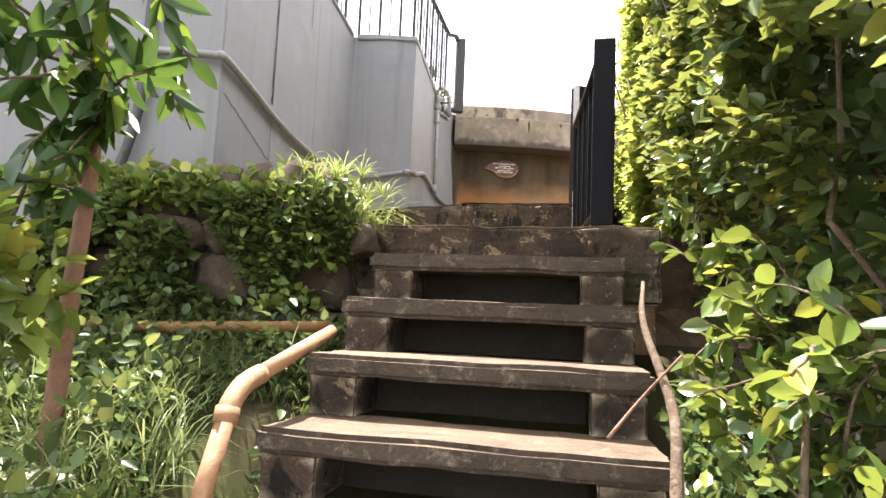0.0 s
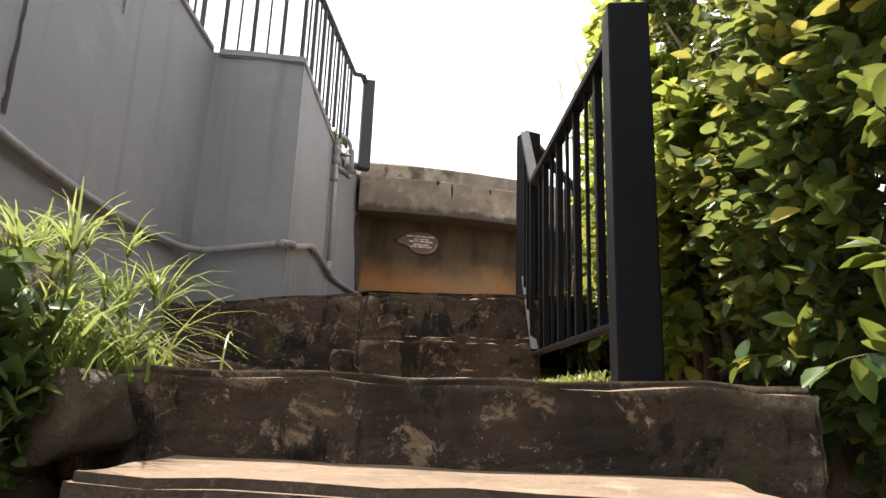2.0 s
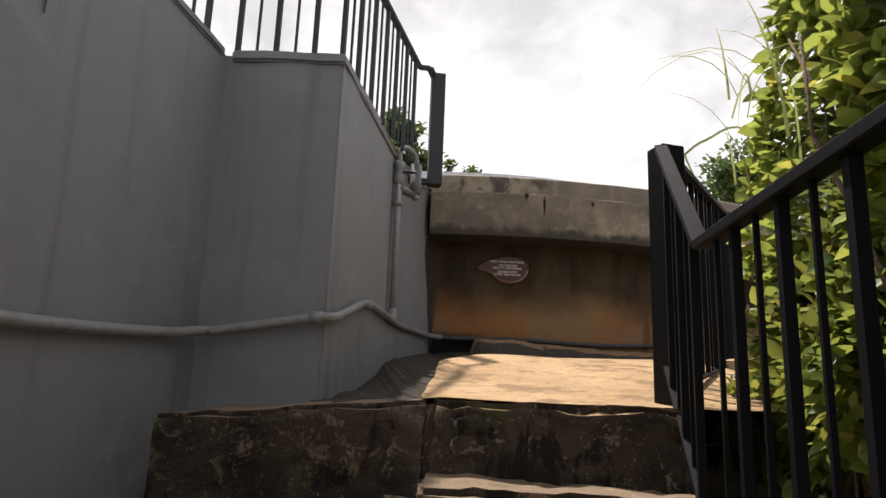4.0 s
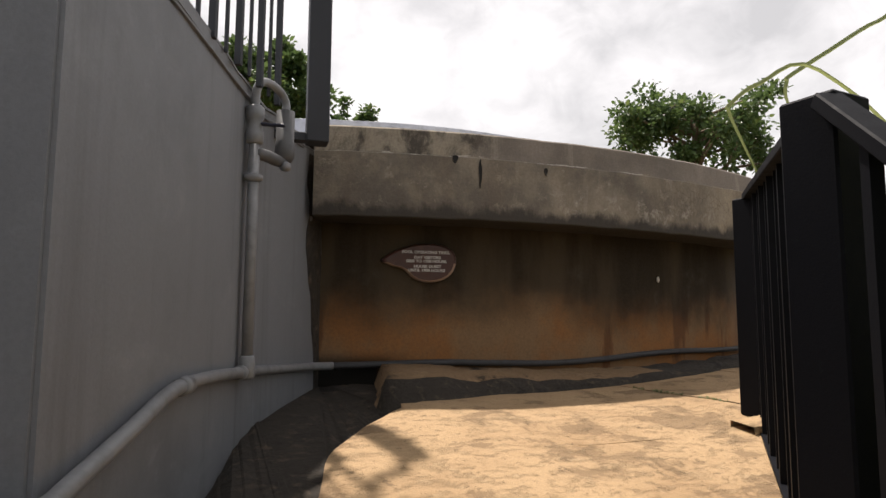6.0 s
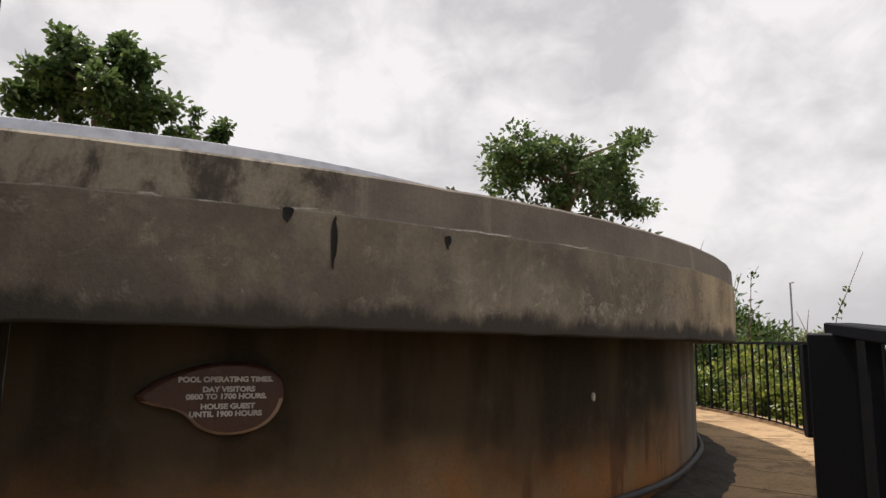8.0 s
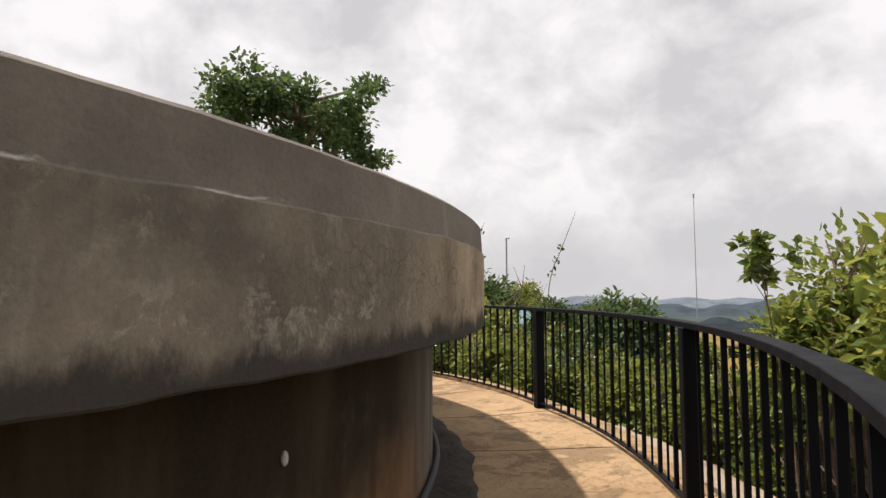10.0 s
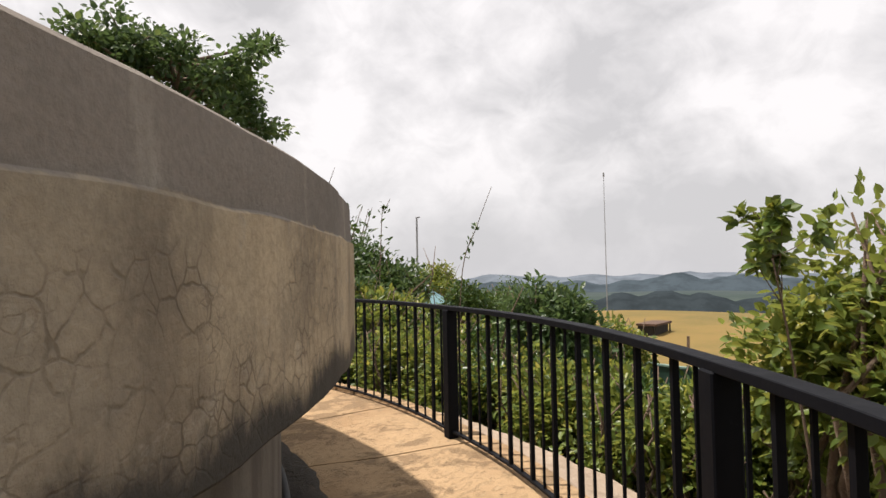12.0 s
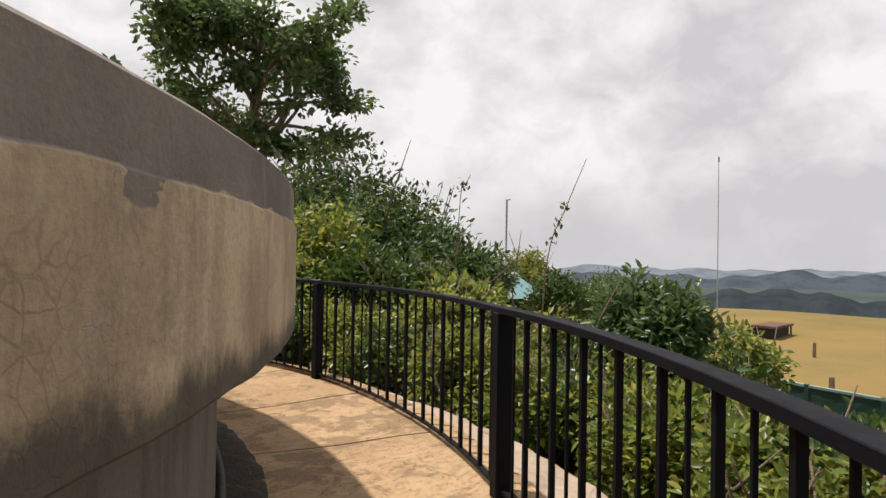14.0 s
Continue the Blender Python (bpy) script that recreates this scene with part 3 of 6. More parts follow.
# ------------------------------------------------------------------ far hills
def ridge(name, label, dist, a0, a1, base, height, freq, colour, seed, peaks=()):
    """One ridge of far hills as a thick bank of land; distance haze is put into its colour."""
    verts, faces, n = [], [], 160
    for i in range(n + 1):
        a = radians(a0 + (a1 - a0) * i / n)
        d = Vector((math.cos(a), math.sin(a), 0))
        h = 0.5 + 0.5 * noise.noise((i * freq, seed, 0.0)) + 0.28 * noise.noise((i * freq * 3.1, seed, 4.0)) + 0.10 * noise.noise((i * freq * 9, seed, 9.0))
        top = base + height * max(0.05, h) + sum(up * math.exp(-((a0 + (a1 - a0) * i / n - at) / wide) ** 2) for at, wide, up in peaks)
        verts += [tuple(d * (dist * 0.86) + Vector((0, 0, base - height * 1.2))), tuple(d * (dist * 0.95) + Vector((0, 0, base + (top - base) * 0.55))), tuple(d * dist + Vector((0, 0, top))), tuple(d * dist * 1.1 + Vector((0, 0, base - height)))]
    for i in range(n):
        faces += [(i * 4 + k, i * 4 + k + 1, i * 4 + 5 + k, i * 4 + 4 + k) for k in range(3)]
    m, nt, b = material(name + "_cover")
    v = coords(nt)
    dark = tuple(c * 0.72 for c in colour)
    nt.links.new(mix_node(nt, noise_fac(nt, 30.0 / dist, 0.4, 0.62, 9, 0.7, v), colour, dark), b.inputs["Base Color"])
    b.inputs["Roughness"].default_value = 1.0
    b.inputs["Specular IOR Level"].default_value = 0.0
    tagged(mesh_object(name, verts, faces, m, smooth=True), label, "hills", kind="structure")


ridge("backdrop_far", "hills on the horizon tinted pale blue for haze", 3600, -30, 80, -62, 60, 0.11, (0.14, 0.165, 0.195), 3.3)
ridge("backdrop_middle", "wooded hills tinted blue-grey for haze", 1700, -30, 80, -46, 32, 0.14, (0.058, 0.076, 0.09), 8.1, ((16.4, 1.5, 24), (20.5, 1.3, 10), (9.0, 3.0, 8)))
ridge("backdrop_near", "dark wooded ridge below the hilltop, tinted blue-grey for haze", 620, -30, 80, -32, 24, 0.10, (0.034, 0.044, 0.05), 5.7)

# ------------------------------------------------------------------ stairs and landing
SA = radians(-12)
SU, SV = Vector((math.cos(SA), math.sin(SA))), Vector((-math.sin(SA), math.cos(SA)))
S0 = Vector((0.325, 3.165))
RISE, GOING = 0.238, 0.337


def st(u, v):
    """A place on the stairs: u across, v up the flight from the fourth step's nose."""
    p = S0 + SU * u + SV * v
    return p.x, p.y


def worn(bm, amount=0.008, scale=6.0, cuts=5):
    """Breaks straight cast edges a little."""
    bmesh.ops.subdivide_edges(bm, edges=[e for e in bm.edges if e.calc_length() > 0.12], cuts=cuts, use_grid_fill=True)
    for v in bm.verts:
        v.co += Vector(noise.noise_vector(v.co * scale)) * amount + Vector(noise.noise_vector(v.co * scale * 4)) * amount * 0.5
    return bm


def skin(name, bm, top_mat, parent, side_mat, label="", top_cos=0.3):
    """A worn block whose up-facing side has its own material, mostly paler: sunlit tops put into the colour."""
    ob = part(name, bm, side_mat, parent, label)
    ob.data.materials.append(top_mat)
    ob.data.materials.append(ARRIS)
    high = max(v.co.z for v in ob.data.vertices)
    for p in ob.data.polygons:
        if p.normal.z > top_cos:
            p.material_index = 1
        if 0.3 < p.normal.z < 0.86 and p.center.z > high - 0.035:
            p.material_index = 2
    return ob


def build_steps():
    for k in range(0, 12):
        top = 2.06 - RISE * k
        v0 = -GOING * k
        w = 0.615 + 0.008 * k
        step = thing("stair_step", "open-fronted concrete stair step with worn lichen-stained edge", "step", (*st(0, v0), top - RISE), "flight of steps", "structure")
        # front colour near-black: moss plus backlit shade put in, top paler
        skin("tread", worn(prism([st(-w - 0.025, v0 - 0.02), st(w + 0.025 + 0.016 * k, v0 - 0.02), st(w + 0.016 * k, v0 + 0.40), st(-w, v0 + 0.40)], top - 0.085, top, 0.018), 0.008, 9, 8), TREAD if k == 0 else DAMP_TREAD, step, FRONT, "worn tread, its front coloured darker for moss and shade")
        for a, b in ((-w, -w + 0.2), (w - 0.2 + 0.016 * k, w + 0.016 * k)):
            part("riser_pier", worn(prism([st(a, v0), st(b, v0), st(b, v0 + 0.36), st(a, v0 + 0.36)], top - 0.245, top - 0.083, 0.008), 0.005), STEP, step)
        # near-black colour stands in for the deep shade of the opening
        part("back_wall", worn(prism([st(-w + 0.18, v0 + 0.27), st(w - 0.18, v0 + 0.27), st(w - 0.18, v0 + 0.34), st(-w + 0.18, v0 + 0.34)], top - 0.245, top - 0.07), 0.006), VOID, step, "earth back wall coloured near-black for the shade in the open riser")


build_steps()

tagged(part("soil_bed", worn(prism([(1.14, 4.05), (1.24, 4.6), (1.34, 5.9), (2.3, 5.9), (2.1, 4.05)], 1.5, 2.25, 0.02), 0.035, 4, 10), SOIL), "bare brown soil bed under the hedge", "soil", kind="structure")
LANDING = [st(-0.80, 0.36), st(0.80, 0.36), (1.22, 4.6), (1.3, 5.95), (-0.6, 6.3), (-0.75, 4.0)]
landing = tagged(part("landing", worn(prism(LANDING, 1.6, 2.252, 0.012), 0.010, 5, 9), FLAKY), "sunlit sandy concrete landing with broken mossy front edge", "landing", kind="structure")
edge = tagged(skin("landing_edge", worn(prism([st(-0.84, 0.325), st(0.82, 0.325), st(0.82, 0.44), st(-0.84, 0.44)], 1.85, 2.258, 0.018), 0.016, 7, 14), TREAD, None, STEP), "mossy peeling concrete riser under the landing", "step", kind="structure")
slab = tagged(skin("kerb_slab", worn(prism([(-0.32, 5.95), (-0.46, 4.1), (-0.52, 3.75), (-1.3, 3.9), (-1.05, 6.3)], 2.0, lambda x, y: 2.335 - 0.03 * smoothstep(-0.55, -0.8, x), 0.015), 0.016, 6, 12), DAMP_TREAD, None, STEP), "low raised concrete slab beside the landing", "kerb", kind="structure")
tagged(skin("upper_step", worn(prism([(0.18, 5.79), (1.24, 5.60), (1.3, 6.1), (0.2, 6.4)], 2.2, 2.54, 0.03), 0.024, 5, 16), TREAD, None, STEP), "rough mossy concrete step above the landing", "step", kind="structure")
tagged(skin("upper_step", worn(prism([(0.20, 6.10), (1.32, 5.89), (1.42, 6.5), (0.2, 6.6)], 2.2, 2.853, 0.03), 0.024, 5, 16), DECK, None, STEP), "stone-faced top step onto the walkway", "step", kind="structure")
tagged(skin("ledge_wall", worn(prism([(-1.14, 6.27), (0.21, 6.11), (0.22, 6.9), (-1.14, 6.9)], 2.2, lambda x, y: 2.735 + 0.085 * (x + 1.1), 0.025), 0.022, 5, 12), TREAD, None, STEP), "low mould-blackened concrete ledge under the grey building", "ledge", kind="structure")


def build_face_stones():
    """Rough stones bedded in the face of the top step and the ledge."""
    rng = random.Random(8)
    for x0, y0, slope, z, w, h in ((0.42, 6.035, -0.19, 2.75, 0.20, 0.06), (0.42, 6.035, -0.19, 2.66, 0.22, 0.09), (0.78, 5.965, -0.19, 2.71, 0.30, 0.18), (-0.12, 6.13, -0.12, 2.42, 0.30, 0.16), (0.10, 5.95, -0.12, 2.40, 0.16, 0.14)):
        bm = bmesh.new()
        bmesh.ops.create_icosphere(bm, subdivisions=3, radius=1.0)
        for v in bm.verts:
            c = v.co
            q = Vector([math.copysign(abs(k) ** 0.55, k) for k in c])
            q += Vector(noise.noise_vector(c * 2 + Vector((x0 * 9, z * 7, 0)))) * 0.25
            v.co = Vector((x0 + q.x * w / 2, y0 + slope * q.x * w / 2 + q.y * 0.008 + 0.030, z + q.z * h / 2))
        ob = part("facing_stone", bm, STONE_DARK, None, smooth=True)
        ob.location = (0, 0, 0)
        tagged(ob, "rough brown stone bedded in the step's face", "stone", "stones in the step face", "structure")


STONE_DARK = STEP
build_face_stones()


def deck_z(x, y):
    return 2.855 + 0.27 * smoothstep(6.0, 8.6, y) + 0.09 * smoothstep(1.5, 4.0, x)


JOINTS = [-74.1, -64.5, -52.0, -40.0, -28.5, -17.0, -6.0, 5.0, 16.0, 27.0]
KERB_R = [(-82, 7.92), (-75, 7.95), (-52, 7.87), (-27, 7.88), (0, 8.12), (60, 8.35)]


def kerb_r(a):
    for (a0, r0), (a1, r1) in zip(KERB_R, KERB_R[1:]):
        if a <= a1:
            return r0 + (r1 - r0) * max(0.0, (a - a0) / (a1 - a0))
    return KERB_R[-1][1]


def build_deck():
    """Walkway slabs between joints, the narrow kerb under the railing and the rough strip outside it."""
    walkway = thing("walkway", "sunlit sandy concrete walkway curving round the raised pool", "walkway", (*polar(7.2, -20), 3.2), kind="structure")
    ends = [-88] + JOINTS + [50]
    for a0, a1 in zip(ends, ends[1:]):
        verts, faces = [], []
        n = max(3, int((a1 - a0) / 1.5))
        g = 0.09
        for i in range(n + 1):
            a = a0 + g + (a1 - a0 - 2 * g) * i / n
            for k in range(11):
                r = 6.2 + (kerb_r(a) - 0.02 - 6.2) * k / 10
                x, y = polar(r, a + 0.35 * math.sin(k * 0.9) * (0.25 if 0 < i < n else 0.5))
                verts.append((x, y, deck_z(x, y) + 0.006 * noise.noise((x * 1.5, y * 1.5, 0.7))))
        top = len(verts)
        verts += [(x, y, z - 0.1) for x, y, z in verts]
        faces += [(i * 11 + k, i * 11 + k + 1, i * 11 + 12 + k, i * 11 + 11 + k) for i in range(n) for k in range(10)]
        for i in range(n):
            for k in (0, 10):
                faces.append((i * 11 + k, i * 11 + 11 + k, top + i * 11 + 11 + k, top + i * 11 + k))
        for i in (0, n):
            for k in range(10):
                faces.append((i * 11 + k, i * 11 + k + 1, top + i * 11 + k + 1, top + i * 11 + k))
        mesh_object("slab", verts, faces, DECK, walkway, smooth=False)
    bed_v, bed_f = lathe([(6.2, 2.6), (kerb_r(-20), 2.6), (kerb_r(-20), 3.05), (6.2, 3.05)], -60, 50, 2)
    mesh_object("bedding", bed_v, bed_f, STEP, walkway)
    # kerb under the railing
    rows, faces = [], []
    angs = [-77 + 1.3 * i for i in range(98)]
    for a in angs:
        r = kerb_r(a)
        wob = 0.008 * noise.noise((a * 0.7, 0, 0))
        for rr, dz in ((r - 0.05, -0.05), (r - 0.05 + wob, 0.035), (r + 0.09, 0.04), (r + 0.10, -0.3)):
            x, y = polar(rr, a)
            rows.append((x, y, deck_z(x, y) + dz))
    faces = [(i * 4 + k, i * 4 + k + 1, i * 4 + 5 + k, i * 4 + 4 + k) for i in range(len(angs) - 1) for k in range(3)]
    tagged(mesh_object("kerb", rows, faces, DECK), "narrow sandy concrete kerb carrying the railing", "kerb", kind="structure")
    # rough paving strip below it
    verts, faces = [], []
    for i, a in enumerate(angs):
        for k in range(6):
            r = kerb_r(a) + 0.09 + 0.16 * k
            x, y = polar(r, a)
            verts.append((x, y, deck_z(x, y) - 0.10 - 0.035 * k + 0.035 * noise.noise((x * 3, y * 3, 1.0)) + 0.02 * noise.noise((x * 9, y * 9, 1.0))))
        x, y = polar(kerb_r(a) + 1.05, a)
        verts.append((x, y, 1.6))
    faces = [(i * 7 + k, i * 7 + k + 1, i * 7 + 8 + k, i * 7 + 7 + k) for i in range(len(angs) - 1) for k in range(6)]
    tagged(mesh_object("verge", verts, faces, VERGE), "rough pinkish broken paving outside the railing", "paving", kind="structure")
    # forecourt in front of the pool
    nx, ny = 26, 40
    v2 = []
    for j in range(ny):
        y_left = 6.13 + 2.85 * j / (ny - 1)
        left = 0.16 + 0.07 * smoothstep(6.3, 7.6, y_left) + 0.50 * smoothstep(7.6, 9.0, y_left) + 0.025 * noise.noise((0.3, y_left * 4, 0.0))
        for i in range(-1, nx):
            x = left + (2.22 - left) * max(0, i) / (nx - 1)
            y = y_left + (0.25 * (j / (ny - 1)) - 0.19) * (x - 0.2)
            z = deck_z(x, y) + 0.004 + 0.010 * noise.noise((x * 2, y * 2, 0)) - (0.012 if i == 0 else 0.0)
            v2.append((x - 0.03, y, z - 0.4) if i < 0 else (x, y, z))
    nx += 1
    f2 = [(j * nx + i, j * nx + i + 1, j * nx + nx + 1 + i, j * nx + nx + i) for j in range(ny - 1) for i in range(nx - 1)]
    fore = mesh_object("forecourt", v2, f2, DECK)
    fore.data.materials.append(FOOTING)
    for p in fore.data.polygons:
        if p.index % (nx - 1) == 0:
            p.material_index = 1
        elif p.index % (nx - 1) > 1:
            p.use_smooth = True
    tagged(fore, "sunlit sandy concrete ramp with hairline cracks", "pavement", kind="structure")


VERGE = rough_surface("broken_paving", (0.40, 0.31, 0.23), (0.2, 0.15, 0.11), (0.5, 0.42, 0.33), 2.5, 40, 0.95, 1.0)
build_deck()
def footing_top(x, y):
    """A rough gutter that climbs along the grey wall from the ledge to the pool, dished below the forecourt."""
    along = 2.795 + 0.07 * smoothstep(6.6, 7.9, y) + 0.31 * smoothstep(7.6, 9.35, y)
    return along + 0.05 * smoothstep(-0.1, 0.3, x) * smoothstep(8.6, 6.6, y) + 0.02 * noise.noise((x * 5, y * 5, 0.0))


FOOT_PLAN = [(-0.42, 6.36), (0.17, 6.29), (0.30, 6.7), (0.32, 7.1), (0.34, 7.5), (0.40, 7.9), (0.52, 8.25), (0.62, 8.55), (0.72, 8.75), (0.5, 9.5), (-0.3, 9.5), (-0.32, 8.9), (-0.32, 8.2), (-0.36, 7.3)]
footing = tagged(skin("footing", worn(prism(FOOT_PLAN, 2.3, footing_top, 0.015), 0.03, 4, 14), TREAD, None, FOOTING), "rough sloping gutter along the grey wall, sandy then coloured black for mould and shadow", "footing", kind="structure")
# back faces turn near-black: mould and shadow both put into the colour
for p in footing.data.polygons:
    if p.center.y > 7.45 + 0.35 * noise.noise((p.center.x * 4, p.center.y * 4, 2.0)):
        p.material_index = 0

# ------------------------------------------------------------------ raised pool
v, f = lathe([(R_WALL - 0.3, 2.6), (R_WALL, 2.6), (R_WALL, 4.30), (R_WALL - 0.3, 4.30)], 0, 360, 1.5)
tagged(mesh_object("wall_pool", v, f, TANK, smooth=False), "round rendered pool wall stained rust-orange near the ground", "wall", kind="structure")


def build_rim():
    """The overhanging gutter rim, its upper coat set back a finger's breadth, edges a little uneven."""
    prof = [(R_WALL - 0.3, 4.248), (R_RIM - 0.02, 4.247), (R_RIM - 0.005, 4.248), (R_RIM, 4.255), (R_RIM, 4.42), (R_RIM, 4.54), (R_RIM, 4.66), (R_RIM - 0.010, 4.668), (R_RIM - 0.012, 4.75), (R_RIM - 0.014, 4.825), (R_RIM - 0.03, 4.838), (R_RIM - 0.5, 4.83)]
    a0, a1, k = -92.6, 215.0, len(prof)
    n = 430
    verts = []
    for i in range(n + 1):
        a = a0 + (a1 - a0) * i / n
        for q, (r, z) in enumerate(prof):
            p = polar(r, a, z)
            w = 0.006 * noise.noise((p[0] * 3, p[1] * 3, z * 3)) + 0.004 * noise.noise((p[0] * 11, p[1] * 11, z * 11))
            dz = 0.008 * noise.noise((p[0] * 5, p[1] * 5, 1.0)) if q < 4 or 6 <= q <= 7 else 0.004 * noise.noise((p[0] * 4, p[1] * 4, 2.0))
            if 6 <= q <= 7:
                dz += 0.014 * smoothstep(2.5, 4.0, p[0])
            verts.append((*polar(r + w, a), z + dz))
    faces = [(i * k + q, i * k + q + 1, i * k + k + q + 1, i * k + k + q) for i in range(n) for q in range(k - 1)]
    faces += [tuple(range(k))[::-1]]
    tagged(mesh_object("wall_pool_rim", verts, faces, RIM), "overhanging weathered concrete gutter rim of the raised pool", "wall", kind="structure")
    # pale coping behind the rim, dying into it
    verts, faces = [], []
    for i in range(40):
        a = -97 + 40 * i / 39
        h = 0.135 * (1 - smoothstep(-88, -60, a) * 0.98)
        verts += [polar(R_RIM - 0.34, a, 4.80), polar(R_RIM - 0.34, a, 4.832 + h), polar(R_RIM - 0.37, a, 4.842 + h), polar(R_RIM - 0.6, a, 4.842 + h), polar(R_RIM - 0.6, a, 4.80)]
    faces = [(i * 5 + q, i * 5 + q + 1, i * 5 + 6 + q, i * 5 + 5 + q) for i in range(39) for q in range(4)]
    tagged(mesh_object("coping", verts, faces, plain("pale_coping", (0.62, 0.65, 0.74), 0.35)), "smooth pale blue-grey coping on top of the pool rim", "coping", kind="structure")


build_rim()


def build_plinth():
    verts, faces, k = [], [], 8
    angs = [-89.5 + 1.0 * i for i in range(142)]
    for a in angs:
        wide = 0.40 + 0.34 * smoothstep(-76, -91, a) - 0.04 * smoothstep(-72, -58, a) + 0.03 * noise.noise((a * 0.25, 0.0, 5.0))
        for q in range(k):
            t = q / (k - 1)
            r = R_WALL - 0.02 + wide * t
            x, y = polar(r, a)
            g = deck_z(x, y)
            hump = 0.06 * math.exp(-((a + 87) / 5.0) ** 2)
            z = g + (0.115 - 0.05 * smoothstep(-82, -62, a) + hump) * (1 - t ** 4.5) - 0.03 * t + 0.03 * noise.noise((x * 4, y * 4, 0)) + 0.02 * noise.noise((x * 11, y * 11, 0))
            if q == k - 1:
                z = g - 0.05
            if a < -89:
                z = 2.95
            verts.append((x + 0.03 * noise.noise((a * 0.9, q, 3.0)), y + 0.03 * noise.noise((a * 0.9, q, 7.0)), z))
    faces = [(i * k + q, i * k + q + 1, i * k + k + q + 1, i * k + k + q) for i in range(len(angs) - 1) for q in range(k - 1)]
    plinth = mesh_object("plinth", verts, faces, PLINTH, smooth=True)
    plinth.data.materials.append(FOOTING)
    for p in plinth.data.polygons:
        a = angs[p.index // (k - 1)]
        if p.index % (k - 1) >= k - 3 or a > -70 + 5 * noise.noise((a * 0.6, p.index % (k - 1), 0)):
            p.material_index = 1
    tagged(plinth, "rough mould-stained plinth of earth and concrete at the pool wall", "plinth", kind="structure")


build_plinth()


def build_water():
    """Still water inside the rim and the plain tank under it."""
    m, nt, b = material("pool_water")
    b.inputs["Base Color"].default_value = (0.03, 0.10, 0.11, 1)
    b.inputs["Roughness"].default_value = 0.05
    bump(nt, b, noise_fac(nt, 5.0, 0.2, 0.8, 3, 0.5), 0.15, 0.01)
    n = 96
    verts = [(CX, CY, 4.70)] + [polar(R_RIM - 0.55, 360 * k / n, 4.70) for k in range(n)]
    tagged(mesh_object("water", verts, [(0, 1 + k, 1 + (k + 1) % n) for k in range(n)], m), "still blue-green water filling the raised pool", "water", kind="structure")
    v, f = lathe([(R_RIM - 0.62, 4.2), (R_RIM - 0.50, 4.2), (R_RIM - 0.50, 4.828), (R_RIM - 0.62, 4.828)], 0, 360, 3)
    tagged(mesh_object("wall_pool_inner", v, f, TANK), "inner rendered wall of the raised pool", "wall", kind="structure")


build_water()


def build_spouts():
    """Overflow holes and a weeping crack in the rim: near-black shallow dishes, the holes' inner shade put into the
    colour.
    """
    dark = plain("hole_crack_black", (0.012, 0.011, 0.01), 0.9)
    for a, z, w, h, lab in ((-84.7, 4.642, 0.030, 0.030, "dark triangular overflow hole in the pool rim"), (-79.0, 4.605, 0.022, 0.028, "small slanting overflow spout in the pool rim"), (-83.2, 4.560, 0.011, 0.10, "dark vertical crack weeping down the pool rim")):
        bm = bmesh.new()
        n = 14
        front = []
        for k in range(n):
            b = 2 * math.pi * k / n
            sx, sz = math.cos(b), math.sin(b)
            taper = 0.55 + 0.45 * sz if h < 0.1 else 1.0
            da = math.degrees(sx * w * taper / R_RIM) + 0.1 * noise.noise((b, a, 0))
            front.append(bm.verts.new(polar(R_RIM + 0.006, a + da, z + sz * h * (1 + 0.15 * noise.noise((b * 2, a, 3))))))
        c = bm.verts.new(polar(R_RIM + 0.002, a, z))
        for k in range(n):
            bm.faces.new((front[k], front[(k + 1) % n], c))
        back = [bm.verts.new(Vector(v.co) * 1.0 + Vector((0, 0.03, 0))) for v in front]
        for k in range(n):
            bm.faces.new((front[k], back[k], back[(k + 1) % n], front[(k + 1) % n]))
        tagged(part("overflow_hole", bm, dark), lab, "hole", kind="structure")
    bm = bmesh.new()
    bmesh.ops.create_icosphere(bm, subdivisions=2, radius=0.016)
    for v in bm.verts:
        v.co = Vector((v.co.x * 0.8, v.co.y * 0.8, v.co.z * 1.6)) + Vector(polar(R_WALL + 0.008, -67.1, 3.92))
    tagged(part("wall_plug", bm, plain("pale_filler", (0.6, 0.58, 0.54), 0.7), smooth=True), "small pale plug of filler in the pool wall", "plug")


build_spouts()


# ------------------------------------------------------------------ sign
def text_mesh(body, size, depth, mat, parent, place, turn):
    cu = bpy.data.curves.new("lettering", "FONT")
    cu.body, cu.size, cu.extrude, cu.align_x, cu.offset = body, 0.04, depth, "CENTER", 0.0016
    tmp = bpy.data.objects.new("lettering", cu)
    me = bpy.data.meshes.new_from_object(tmp)
    bpy.data.objects.remove(tmp)
    me.materials.append(mat)
    xs = [v.co.x for v in me.vertices]
    k = size / (max(xs) - min(xs))
    me.transform(Matrix.Diagonal((k, 0.66, 1, 1)))
    ob = new("lettering", me)
    me.transform(place @ turn)
    ob.parent = parent
    ob.matrix_parent_inverse = Matrix.Translation(-parent.location)
    ob["label"] = "raised white painted letters reading " + body.strip(".").lower()
    return ob


